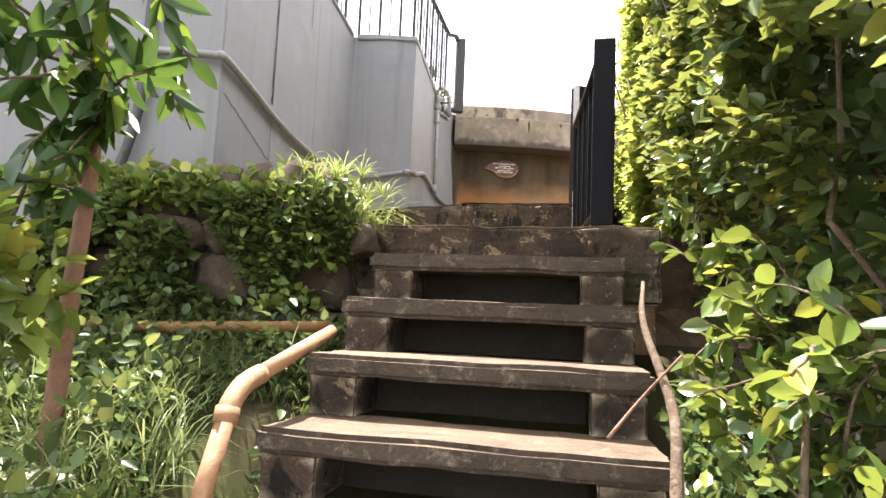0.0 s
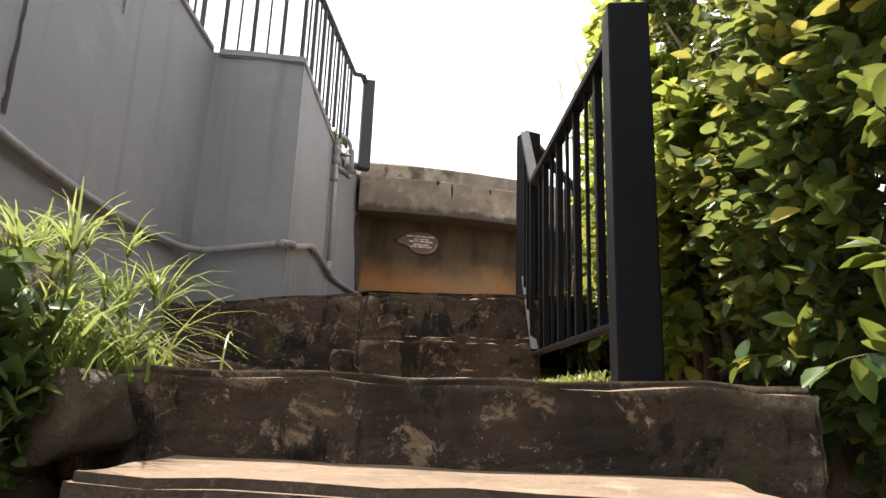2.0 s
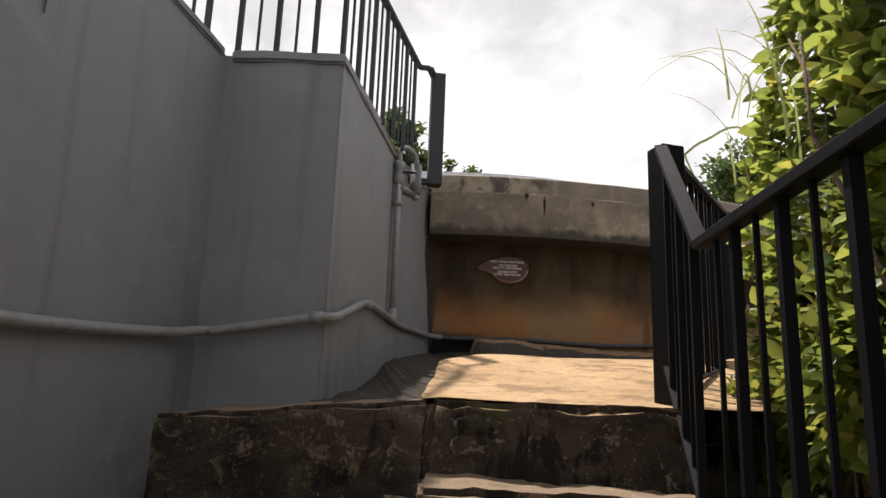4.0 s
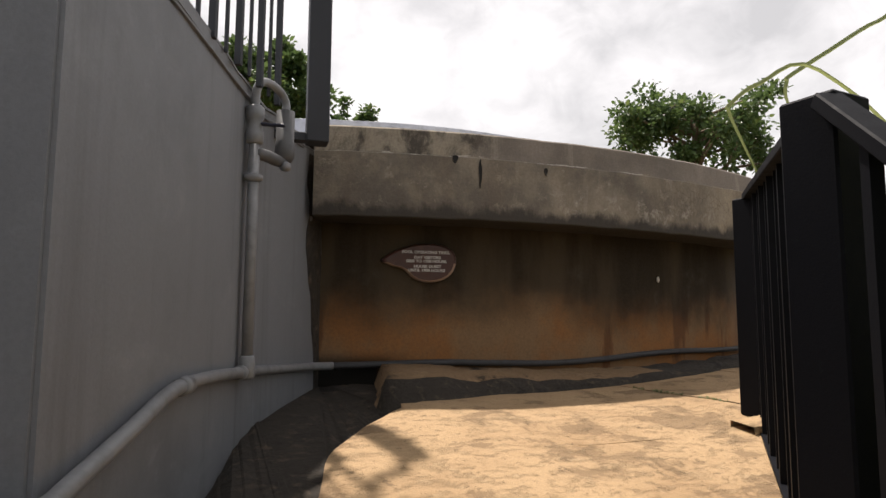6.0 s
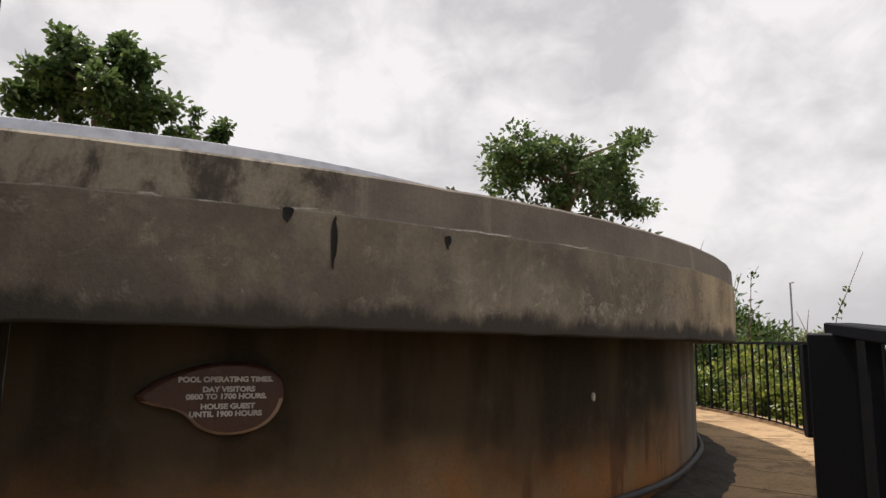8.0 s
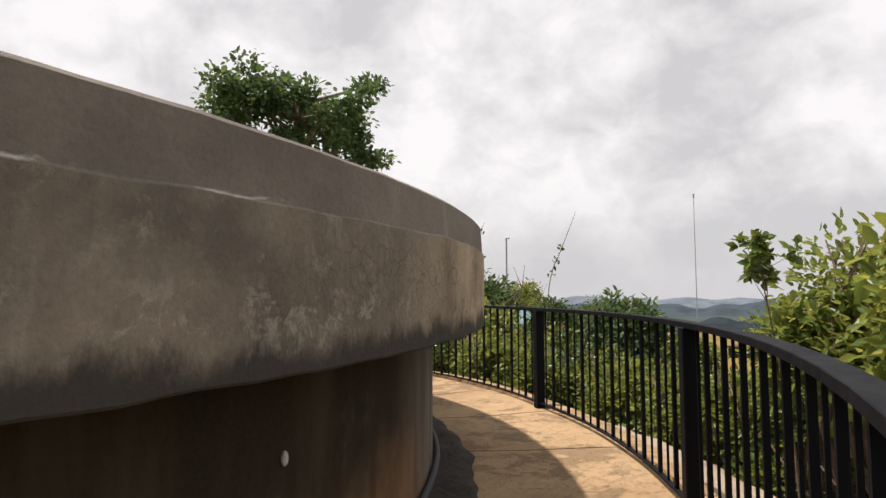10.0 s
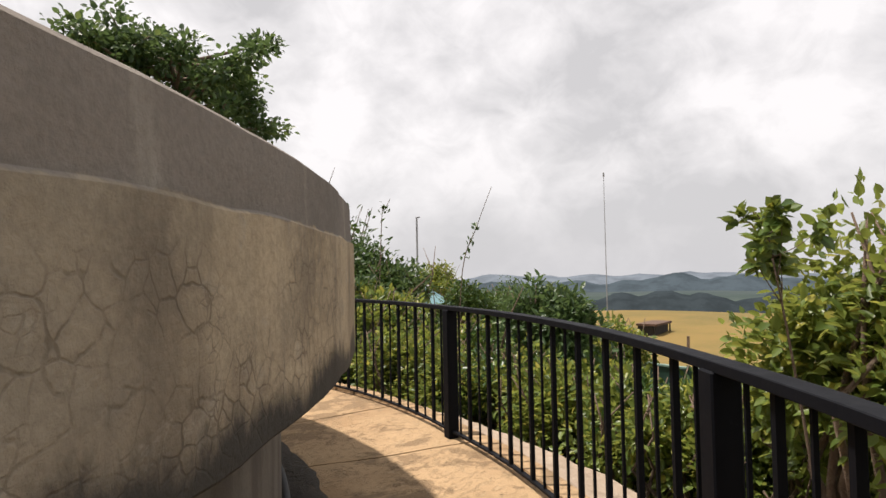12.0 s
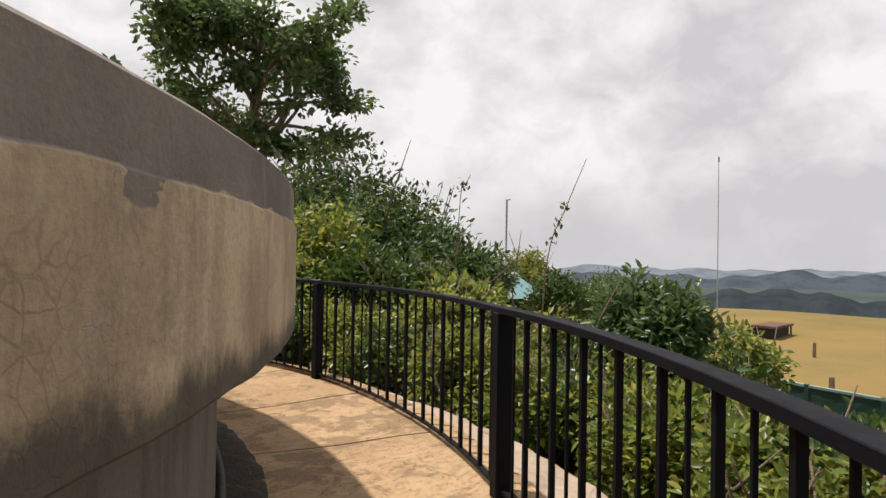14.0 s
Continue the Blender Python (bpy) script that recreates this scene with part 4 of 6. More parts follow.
def build_sign():
    ang = -86.0
    cx, cy = polar(R_WALL + 0.02, ang)
    cz = 3.985
    sign = thing("sign", "leaf-shaped varnished wooden sign with white lettering on the pool wall", "sign", (cx, cy, cz))
    wood = rough_surface("varnished_wood", (0.062, 0.021, 0.012), (0.03, 0.011, 0.007), (0.10, 0.042, 0.024), 4, 40, 0.4, 0.3)
    edge_wood = rough_surface("bare_sapwood", (0.32, 0.22, 0.16), (0.2, 0.12, 0.08), (0.4, 0.3, 0.22), 8, 50, 0.6, 0.3)
    outline = [(-0.335, 0.02), (-0.25, 0.075), (-0.12, 0.125), (0.03, 0.145), (0.16, 0.13), (0.235, 0.085), (0.255, 0.02), (0.235, -0.05), (0.18, -0.105), (0.09, -0.135), (-0.01, -0.135), (-0.09, -0.105), (-0.14, -0.06), (-0.19, -0.035), (-0.26, -0.02), (-0.315, 0.0)]
    pts = [p for p in smooth_path([(x, z, 0) for x, z in outline + outline[:1]], 4)][:-1]
    turn = Matrix.Translation((cx, cy, cz)) @ Matrix.Rotation(radians(ang + 90), 4, "Z") @ Matrix.Rotation(radians(90), 4, "X")
    bm = bmesh.new()
    rings = []
    for scale, depth in ((1.0, -0.02), (1.0, 0.0), (0.97, 0.018), (0.90, 0.026)):
        rings.append([bm.verts.new(turn @ Vector((p.x * scale * 0.90 + 0.01, p.y * scale * 0.95 - 0.004, depth))) for p in pts])
    n = len(pts)
    for r0, r1 in zip(rings, rings[1:]):
        for k in range(n):
            bm.faces.new((r0[k], r0[(k + 1) % n], r1[(k + 1) % n], r1[k]))
    bm.faces.new(rings[-1])
    bm.faces.new(rings[0][::-1])
    board = part("board", bm, wood, sign)
    board.data.materials.append(edge_wood)
    inv = turn.inverted()
    for p in board.data.polygons:
        c = inv @ p.center
        if len(p.vertices) == 4 and c.y < -0.005:
            p.material_index = 1
    white = plain("white_lettering", (0.52, 0.50, 0.47), 0.6)
    for line, x, z, width in (("POOL OPERATING TIMES.", 0.02, 0.062, 0.336), ("DAY VISITORS", 0.03, 0.026, 0.186), ("0800 TO 1700 HOURS.", 0.025, 0.000, 0.287), ("HOUSE GUEST", 0.03, -0.036, 0.193), ("UNTIL 1900 HOURS", 0.025, -0.063, 0.258)):
        size = width
        text_mesh(line, size, 0.002, white, sign, turn, Matrix.Translation((x, z, 0.028)))


build_sign()

# ------------------------------------------------------------------ grey building
WALL_A, WALL_B, WALL_C = Vector((-1.03, 6.55)), Vector((-1.36, 3.6)), Vector((-1.95, -1.8))


def wall_x(y):
    return WALL_A.x + (WALL_B.x - WALL_A.x) * (WALL_A.y - y) / (WALL_A.y - WALL_B.y)


tagged(part("wall_building", prism([(-1.03, 6.6), (wall_x(3.78), 3.78), (-7.0, 3.35), (-7.0, 6.6)], 0.0, 4.70, 0.006), GREY_WALL), "grey painted masonry wall with dark run-off streaks", "wall", kind="structure")
tagged(part("wall_bay", prism([(-0.365, 6.55), (-1.2, 6.56), (-4.4, 6.65), (-4.4, 9.6), (0.20, 9.6), (0.125, 9.35), (-0.165, 8.42)], 2.3, 4.70, 0.012), GREY_WALL), "projecting bay of the grey painted building", "wall", kind="structure")
CAP_WALL = [(wall_x(3.77) + 0.012, 3.77), (wall_x(6.5) + 0.012, 6.50), (wall_x(6.5) - 0.12, 6.64), (wall_x(3.77) - 0.14, 3.9)]
tagged(part("coping_wall", worn(prism(CAP_WALL, 4.672, 4.722, 0.01), 0.006, 5, 16), GREY_WALL), "uneven grey plaster coping along the wall top", "coping", kind="structure")
CAP_BAY = [(-1.0, 6.535), (-0.352, 6.532), (-0.155, 8.42), (0.04, 9.0), (-0.14, 9.02), (-0.32, 8.42), (-0.50, 6.70), (-1.0, 6.70)]
tagged(part("coping_bay", worn(prism(CAP_BAY, 4.665, 4.73, 0.012), 0.010, 5, 10), GREY_WALL), "uneven grey plaster coping round the bay", "coping", kind="structure")


def build_wall_marks():
    """The open joint in the wall, long cracks and run-off stains: shallow dark fissures laid in the plaster."""
    dark = plain("fissure_dark", (0.035, 0.034, 0.036), 0.9)
    def strip(points, width, name, label):
        bm = bmesh.new()
        prev = None
        for i, (y, z) in enumerate(points):
            w = width * (0.5 + 0.9 * abs(noise.noise((y * 9, z * 9, 0.4))))
            x = wall_x(y) + (0.004 if y > 3.72 else -0.026)
            dy, dz = (w / 2, 0) if name == "open_joint" else (0, w / 2)
            cur = [bm.verts.new((x, y - dy, z - dz)), bm.verts.new((x + 0.002, y, z)), bm.verts.new((x, y + dy, z + dz))]
            if prev:
                for k in range(2):
                    bm.faces.new((prev[k], prev[k + 1], cur[k + 1], cur[k]))
            prev = cur
        tagged(part(name, bm, dark), label, "crack", kind="structure")
    strip([(4.55 + 0.012 * noise.noise((k * 0.7, 2, 0)), 3.24 + k * 0.05) for k in range(28)], 0.03, "open_joint", "dark weathered open joint running down the grey wall")
    strip([(4.55 + 0.012 * noise.noise((k * 0.7, 5, 0)), 2.5 + k * 0.05) for k in range(13)], 0.008, "open_joint", "dark weathered open joint running down the grey wall")
    strip([(5.25 + 0.01 * noise.noise((k * 0.9, 8, 0)), 4.15 + k * 0.045) for k in range(11)], 0.012, "open_joint", "dark weathered open joint running down the grey wall")
    strip([(3.82 + 0.055 * k, 3.06 - 0.018 * k + 0.02 * noise.noise((k * 0.8, 1, 0))) for k in range(14)], 0.010, "wall_crack", "fine wandering crack in the grey plaster")
    strip([(4.6 + 0.06 * k, 2.62 - 0.006 * k + 0.015 * noise.noise((k * 0.8, 3, 0))) for k in range(13)], 0.006, "wall_crack", "fine wandering crack in the grey plaster")


build_wall_marks()


def bay_x(y):
    return -0.365 + 0.107 * (y - 6.55) if y < 8.42 else -0.165 + 0.31 * (y - 8.42)


def build_pipes():
    pipe = thing("water_pipe", "grey painted water pipe clipped along the walls", "pipe", (-0.3, 6.45, 3.2))
    off = 0.034
    run1 = [(-6.5, 3.33, 3.34), (-4.0, 3.51, 3.30), (-2.2, 3.665, 3.27), (-1.55, 3.71, 3.265), (-1.36, 3.725, 3.26)]
    run1 += [(wall_x(y) + off, y, z) for y, z in ((3.74, 3.252), (4.15, 3.20), (4.55, 3.135), (5.0, 3.098), (5.5, 3.088), (6.2, 3.108))]
    run1 += [(-0.965, 6.44, 3.134), (-0.90, 6.49, 3.14), (-0.6, 6.497, 3.19), (-0.40, 6.49, 3.222), (-0.325, 6.50, 3.228), (bay_x(6.65) + off, 6.68, 3.25)]
    run1 += [(bay_x(y) + off, y, z) for y, z in ((6.95, 3.315), (7.25, 3.385), (7.6, 3.39), (8.06, 3.366), (8.45, 3.342), (8.85, 3.318))]
    run1 += [(0.10, 9.12, 3.302), (0.22, 9.25, 3.295)]
    hose = thing("hose", "thin dark grey hose lying along the foot of the pool wall", "hose", polar(R_WALL + 0.03, -60, 3.26))
    part("hose_run", tube(smooth_path([(0.20, 9.24, 3.295)] + [polar(R_WALL + 0.03, a, 3.292 + 0.05 * smoothstep(-80, -58, a) + 0.012 * math.sin(a * 0.35)) for a in range(-89, -10, 4)], 5), 0.022, 10), plain("dark_hose", (0.045, 0.045, 0.048), 0.7), hose, smooth=True)
    part("pipe_run", tube(smooth_path(run1, 5), 0.025, 12), PIPE, pipe, smooth=True)
    for p, d in ((run1[3], (1, 0.05, 0)), (run1[14], (1, 0, 0)), ((bay_x(7.34) + off, 7.34, 3.388), (0.11, 1, 0)), ((bay_x(8.06) + off, 8.06, 3.366), (0.11, 1, -0.07))):
        a, b = Vector(p) - Vector(d) * 0.035, Vector(p) + Vector(d) * 0.035
        part("coupling", tube([a, a, b, b], [0.025, 0.033, 0.033, 0.025], 12), PIPE, pipe, smooth=True)
    # riser with valve, swan neck and float vessel
    x0, y0 = bay_x(8.10) + 0.047, 8.10
    part("riser", tube([(x0, y0, 3.365), (x0, y0, 4.62)], 0.026, 12), PIPE, pipe, smooth=True)
    part("tee", tube([(x0, y0, 3.33), (x0, y0, 3.345), (x0, y0, 3.43), (x0, y0, 3.44)], [0.03, 0.04, 0.036, 0.028], 12), PIPE, pipe, smooth=True)
    part("coupling", tube([(x0, y0, 4.255), (x0, y0, 4.268), (x0, y0, 4.288), (x0, y0, 4.295)], [0.028, 0.045, 0.045, 0.028], 14), PIPE, pipe, smooth=True)
    valve = part("valve", tube([(x0, y0, 4.44), (x0, y0, 4.45), (x0, y0, 4.50), (x0, y0, 4.51), (x0, y0, 4.56), (x0, y0, 4.57), (x0, y0, 4.62), (x0, y0, 4.63)], [0.03, 0.042, 0.042, 0.036, 0.036, 0.044, 0.044, 0.03], 14), PIPE, pipe, smooth=True)
    part("lever", box_between((x0 + 0.03, y0 - 0.02, 4.535), (x0 + 0.14, y0 - 0.03, 4.53), 0.03, 0.012, 0.003), plain("blue_lever", (0.01, 0.012, 0.03), 0.5), valve, "dark blue lever")
    neck = [(x0, y0, 4.60), (x0, y0, 4.70), (x0 + 0.02, y0 + 0.02, 4.755), (x0 + 0.06, y0 + 0.08, 4.77), (x0 + 0.105, y0 + 0.14, 4.745), (x0 + 0.125, y0 + 0.165, 4.70), (x0 + 0.125, y0 + 0.165, 4.655)]
    part("swan_neck", tube(smooth_path(neck, 5), 0.021, 12), PIPE, pipe, smooth=True)
    xv, yv = x0 + 0.125, y0 + 0.165
    weathered = plain("weathered_fitting", (0.085, 0.085, 0.088), 0.55)
    part("vessel", tube([(xv, yv, 4.665), (xv, yv, 4.66), (xv, yv, 4.50), (xv, yv, 4.495), (xv, yv, 4.42), (xv, yv, 4.40), (xv, yv, 4.385)], [0.026, 0.046, 0.046, 0.050, 0.050, 0.036, 0.018], 16), weathered, pipe, "dirty dark grey float vessel", smooth=True)
    part("branch", tube(smooth_path([(x0, y0, 4.40), (x0 + 0.05, y0 + 0.06, 4.40), (x0 + 0.09, y0 + 0.12, 4.395), (xv, yv, 4.40)], 4), 0.030, 12), weathered, pipe, smooth=True)
    part("nozzle", tube([(xv, yv, 4.38), (xv + 0.02, yv - 0.05, 4.36)], [0.03, 0.022], 12), PIPE, pipe, "pale open pipe end", smooth=True)
    # lower service pipe on the far wall
    service = thing("conduit", "dark upright conduit on the grey wall", "conduit", (-1.78, 3.68, 2))
    part("conduit_run", tube(smooth_path([(-1.76, 3.70, 4.68), (-1.77, 3.70, 3.4), (-1.80, 3.69, 2.8), (-1.95, 3.66, 2.2)], 6), 0.03, 10), plain("dark_conduit", (0.05, 0.052, 0.058), 0.6), service, smooth=True)


build_pipes()


# ------------------------------------------------------------------ railings
def bar(owner, x, y, z0, z1, width, along, mat):
    part("baluster", box_between((x, y, z0), (x, y, z1), width, width, 0, up=along), mat, owner)


def rail_panel(owner, a, b, base_a, base_b, count, rail=0.06, mat=None, bottom=True, gap=0.05, first=0):
    """Top rail from a to b, a bottom rail above the base, and bars between, stout and thin by turns."""
    a, b = Vector(a), Vector(b)
    mat = mat or BLACK
    part("top_rail", box_between(a, b, rail, 0.035, 0.004), mat, owner)
    if bottom:
        part("bottom_rail", box_between((a.x, a.y, base_a + gap), (b.x, b.y, base_b + gap), 0.04, 0.018, 0.002), mat, owner)
    along = (b - a).normalized()
    for i in range(1, count + 1):
        t = i / (count + 1)
        p = a.lerp(b, t)
        bar(owner, p.x, p.y, base_a + (base_b - base_a) * t + gap, p.z - 0.012, 0.028 if (i + first) % 2 == 0 else 0.014, along, mat)


def rail_post(owner, x, y, z0, z1, size=0.1, turn=0.0, mat=None, lean=(0, 0)):
    d = Vector((math.cos(turn), math.sin(turn), 0))
    post = part("post", box_between((x, y, z0), (x + lean[0], y + lean[1], z1), size, size, 0.006, up=d), mat or BLACK, owner)
    return post


stair_fence = thing("stair_railing", "black painted steel railing stepping up beside the stairs", "railing", (0.96, 3.78, 2.3))
rail_post(stair_fence, 1.0, 3.80, 2.2, 3.468, 0.128, SA)
rail_panel(stair_fence, (1.0, 3.80, 3.44), (1.15, 5.42, 3.44), 2.40, 2.40, 9)
rail_panel(stair_fence, (1.15, 5.42, 3.44), (1.30, 6.22, 4.10), 2.42, 2.98, 5, first=1)
rail_post(stair_fence, 1.345, 6.28, 2.75, 4.12, 0.13, 0.3)

walk_fence = thing("walkway_railing", "black painted steel railing curving along the walkway edge", "railing", (7.5, 12.3, 3.24))
POSTS = [(-74.9, 7.81), (-51.84, 7.74), (-26.87, 7.764), (0.5, 8.05), (25, 8.25), (50, 8.3)]
corner = polar(*POSTS[0][::-1])
rail_panel(walk_fence, (1.36, 6.32, 4.10), (*corner, 4.268), 2.88, 3.06, 11, rail=0.075)
for i, (a, r) in enumerate(POSTS):
    x, y = polar(r, a)
    rail_post(walk_fence, x, y, deck_z(x, y), 4.255, 0.125 if i == 0 else 0.094, radians(a))
for (a0, r0), (a1, r1) in zip(POSTS, POSTS[1:]):
    seg, pts = 10, []
    for s in range(seg + 1):
        t = s / seg
        pts.append(polar(r0 + (r1 - r0) * t, a0 + (a1 - a0) * t))
    for p, q in zip(pts, pts[1:]):
        d = Vector(q) - Vector(p)
        e = d.normalized() * 0.004
        part("top_rail", box_between((p[0] - e.x, p[1] - e.y, 4.268), (q[0] + e.x, q[1] + e.y, 4.268), 0.075, 0.034, 0.003), BLACK, walk_fence)
        part("bottom_rail", box_between((p[0], p[1], deck_z(*p) + 0.055), (q[0], q[1], deck_z(*q) + 0.055), 0.035, 0.016, 0), BLACK, walk_fence)
    for k in range(1, 20):
        t = k / 20
        x, y = polar(r0 + (r1 - r0) * t, a0 + (a1 - a0) * t)
        th = radians(a0 + (a1 - a0) * t)
        bar(walk_fence, x, y, deck_z(x, y) + 0.04, 4.25, 0.025 if k % 2 == 0 else 0.013, Vector((-math.sin(th), math.cos(th), 0)), BLACK)

terrace_fence = thing("terrace_railing", "dark grey steel railing on the terrace above the bay", "railing", (-0.4, 6.7, 4.73))
GREY_STEEL = paint_metal("grey_steel", (0.05, 0.053, 0.06), 0.5, (0.1, 0.1, 0.11))
tp = [(wall_x(3.8) - 0.07, 3.85), (wall_x(6.45) - 0.07, 6.62), (-0.44, 6.62), (-0.05, 8.45), (0.045, 8.47)]
for (p, q), n in zip(zip(tp, tp[1:]), (17, 5, 13, 0)):
    rail_panel(terrace_fence, (*p, 5.64), (*q, 5.64), 4.71, 4.71, n, rail=0.05, mat=GREY_STEEL, bottom=False, gap=0.0, first=1)
rail_post(terrace_fence, 0.115, 8.64, 4.60, 5.66, 0.125, 0.15, GREY_STEEL)
part("top_rail", box_between((0.045, 8.47, 5.64), (0.12, 8.85, 5.63), 0.06, 0.035, 0.004), GREY_STEEL, terrace_fence)
part("bracket", box_between((-0.12, 8.60, 4.63), (0.10, 8.64, 4.63), 0.07, 0.05, 0.004), GREY_STEEL, terrace_fence)
seep_bm = worn(prism([(bay_x(9.10) + 0.004, 9.10), (bay_x(9.345) + 0.007, 9.345), (bay_x(9.345) - 0.02, 9.355), (bay_x(9.10) - 0.02, 9.11)], 3.12, 4.66), 0.006, 8, 14)
for v in seep_bm.verts:
    reach = min(1.0, max(0.3, (v.co.z - 3.0) / 1.0)) * (1 + 0.25 * noise.noise((0, 0, v.co.z * 5)))
    shift = max(0.0, 9.345 - v.co.y) * (1 - reach)
    v.co += Vector((0.31 * shift, shift, 0))
tagged(part("seep_strip", seep_bm, FOOTING), "black mould seeping down the joint beside the pool", "stain", kind="structure")


# ------------------------------------------------------------------ planting
def join(meshes):
    V, F, off = [], [], 0
    for v, f in meshes:
        V.append(v)
        F.append(f + off)
        off += len(v)
    return np.concatenate(V), np.concatenate(F)


def branch_bm(bm, path, r0, r1, sides=7):
    n = len(path)
    return tube(path, [r0 + (r1 - r0) * i / (n - 1) for i in range(n)], sides, bm)


def stair_edge_x(y):
    """Where the planting beside the steps begins."""
    return max(0.95 + 0.2126 * (y - 3.05) + 0.10, 1.12 + 0.13 * (y - 3.8) if y > 3.6 else -9)


def sprig(rng, start, way, length, leaves, size, mesh_list, bm, width=0.6, r=0.006):
    """A leafy shoot: a bent twig with leaves along it."""
    way = Vector(way).normalized()
    p = [Vector(start)]
    for s in range(6):
        way = (way + Vector(rng.normal(0, 0.14, 3)) + Vector((0, 0, -0.05))).normalized()
        p.append(p[-1] + way * length / 6)
    branch_bm(bm, p, r, r * 0.4, 6)
    t = rng.uniform(0.15, 1.0, leaves) * 6
    i = np.minimum(t.astype(int), 5)
    pa = np.array([tuple(q) for q in p])
    c = pa[i] + (pa[i + 1] - pa[i]) * (t - i)[:, None]
    out = np.tile(np.array([tuple(way)]), (leaves, 1)) * 0.5 + rng.normal(0, 0.5, (leaves, 3))
    mesh_list.append(leaf_cloud(rng, c, out, size, width, 0.15, 0.35, True))


def build_hedge():
    rng = np.random.default_rng(21)
    n = 60000
    y = rng.uniform(0.9, 6.7, n)
    top = np.where(y < 3.6, 4.5, np.where(y < 5.7, 4.85, 4.85 - 1.2 * (y - 5.7))) + 0.25 * np.sin(y * 5) + rng.normal(0, 0.12, n)
    low = np.clip(0.68 + 0.28 * y, 0.8, 2.3) + 0.05
    z = low + (top - low) * rng.uniform(0, 1, n) ** 0.8
    edge = np.array([stair_edge_x(v) for v in y])
    lump = np.array([noise.noise((a * 1.6, b * 1.6, 0.5)) * 0.20 + noise.noise((a * 4.5, b * 4.5, 2.5)) * 0.12 for a, b in zip(y, z)])
    bulge = 0.10 * np.sin((z - low) * 1.4)
    hollow = 0.35 * np.exp(-((z - low - 0.25) / 0.35) ** 2)
    depth = np.abs(rng.normal(0, 0.16, n))
    gaps = np.array([noise.noise((a * 3.1, b * 3.1, 7.5)) for a, b in zip(y, z)])
    pit = np.clip((0.06 - gaps) * 3.2, 0, 1) * 0.42
    lean = np.where(y > 4.0, 0.05 * (z - 3.2), 0.0)
    under = 0.30 * np.clip((3.2 - y) / 1.2, 0, 1) * np.clip((2.45 - z) / 0.4, 0, 1)
    lean = lean + np.where(y > 4.0, 0.0, 0.13 * (z - 2.3))
    x = edge + 0.16 + under + lump - bulge + hollow + depth + pit + lean
    keep = (gaps > -0.30) & (x > edge + 0.02) & (rng.uniform(0, 1, n) > pit * 1.5) & (rng.uniform(0, 1, n) < np.where(y > 4.4, 0.45, 0.72))
    c = np.stack([x, y, z], 1)[keep]
    out = np.tile(np.array([[-0.9, -0.35, 0.15]]), (len(c), 1))
    v, f = leaf_cloud(rng, c, out, (0.048, 0.095), 0.62, 0.22, 0.5, True)
    hedge = thing("hedge", "dense broad-leaved green hedge with yellowing leaves beside the steps", "hedge", (1.6, 3.2, 1.5))
    numpy_mesh("foliage", v, f, HEDGE_LEAF, hedge)
    # yellow-green growth over the upper end, sunlight put into its brighter leaf colour
    k = 15000
    y3 = rng.uniform(4.1, 6.6, k)
    t3 = np.where(y3 < 5.7, 4.8, 4.8 - 1.2 * (y3 - 5.7))
    z3 = 2.4 + (t3 - 2.4) * rng.uniform(0, 1, k) + rng.normal(0, 0.08, k)
    e3 = np.array([stair_edge_x(q) for q in y3])
    l3 = np.array([noise.noise((a * 2.2, b * 2.2, 9.5)) * 0.16 for a, b in zip(y3, z3)])
    x3 = e3 + 0.06 + l3 + np.abs(rng.normal(0, 0.12, k)) + 0.09 * (z3 - 3.2) - 0.24 * np.clip((y3 - 4.8) / 0.9, 0, 1)
    ok = (x3 > e3 + 0.04) & (np.array([noise.noise((a * 3.4, b * 3.4, 3.5)) for a, b in zip(y3, z3)]) > -0.12)
    c3 = np.stack([x3, y3, z3], 1)[ok]
    numpy_mesh("sunlit_foliage", *leaf_cloud(rng, c3, np.tile(np.array([[-0.8, -0.3, 0.3]]), (len(c3), 1)), (0.055, 0.12), 0.66, 0.3, 0.6, True), SUNLIT_LEAF, hedge, "young yellow-green leaves")
    # inner mass of leaves, its shade put into a darker leaf colour
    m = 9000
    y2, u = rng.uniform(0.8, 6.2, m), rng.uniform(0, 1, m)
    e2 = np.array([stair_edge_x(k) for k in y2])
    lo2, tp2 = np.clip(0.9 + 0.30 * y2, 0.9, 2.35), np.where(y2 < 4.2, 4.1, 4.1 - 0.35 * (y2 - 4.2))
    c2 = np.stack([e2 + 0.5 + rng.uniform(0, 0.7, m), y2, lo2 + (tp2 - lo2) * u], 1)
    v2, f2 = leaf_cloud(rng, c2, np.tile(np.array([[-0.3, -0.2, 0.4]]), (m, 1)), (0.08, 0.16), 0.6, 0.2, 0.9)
    numpy_mesh("inner_foliage", v2, f2, TREE_LEAF, hedge, "inner leaves coloured darker for shade")
    # leafy shoots standing out of the face in tiers, sunlight put into their leaf colour
    tiers, twigs = [], bmesh.new()
    for k in range(190):
        y0 = rng.uniform(1.6, 4.3)
        z0 = rng.uniform(2.55 if y0 < 2.7 else 2.2, 4.3)
        x0 = stair_edge_x(y0) + 0.30 + 0.13 * (z0 - 2.3) + 0.14 * noise.noise((y0 * 1.6, z0 * 1.6, 0.5))
        sprig(rng, (x0, y0, z0), (rng.uniform(-1.0, -0.3), rng.uniform(-0.8, 0.2), rng.uniform(-0.1, 0.45)), rng.uniform(0.18, 0.34), int(rng.integers(8, 13)), (0.05, 0.10), tiers, twigs, 0.6, 0.004)
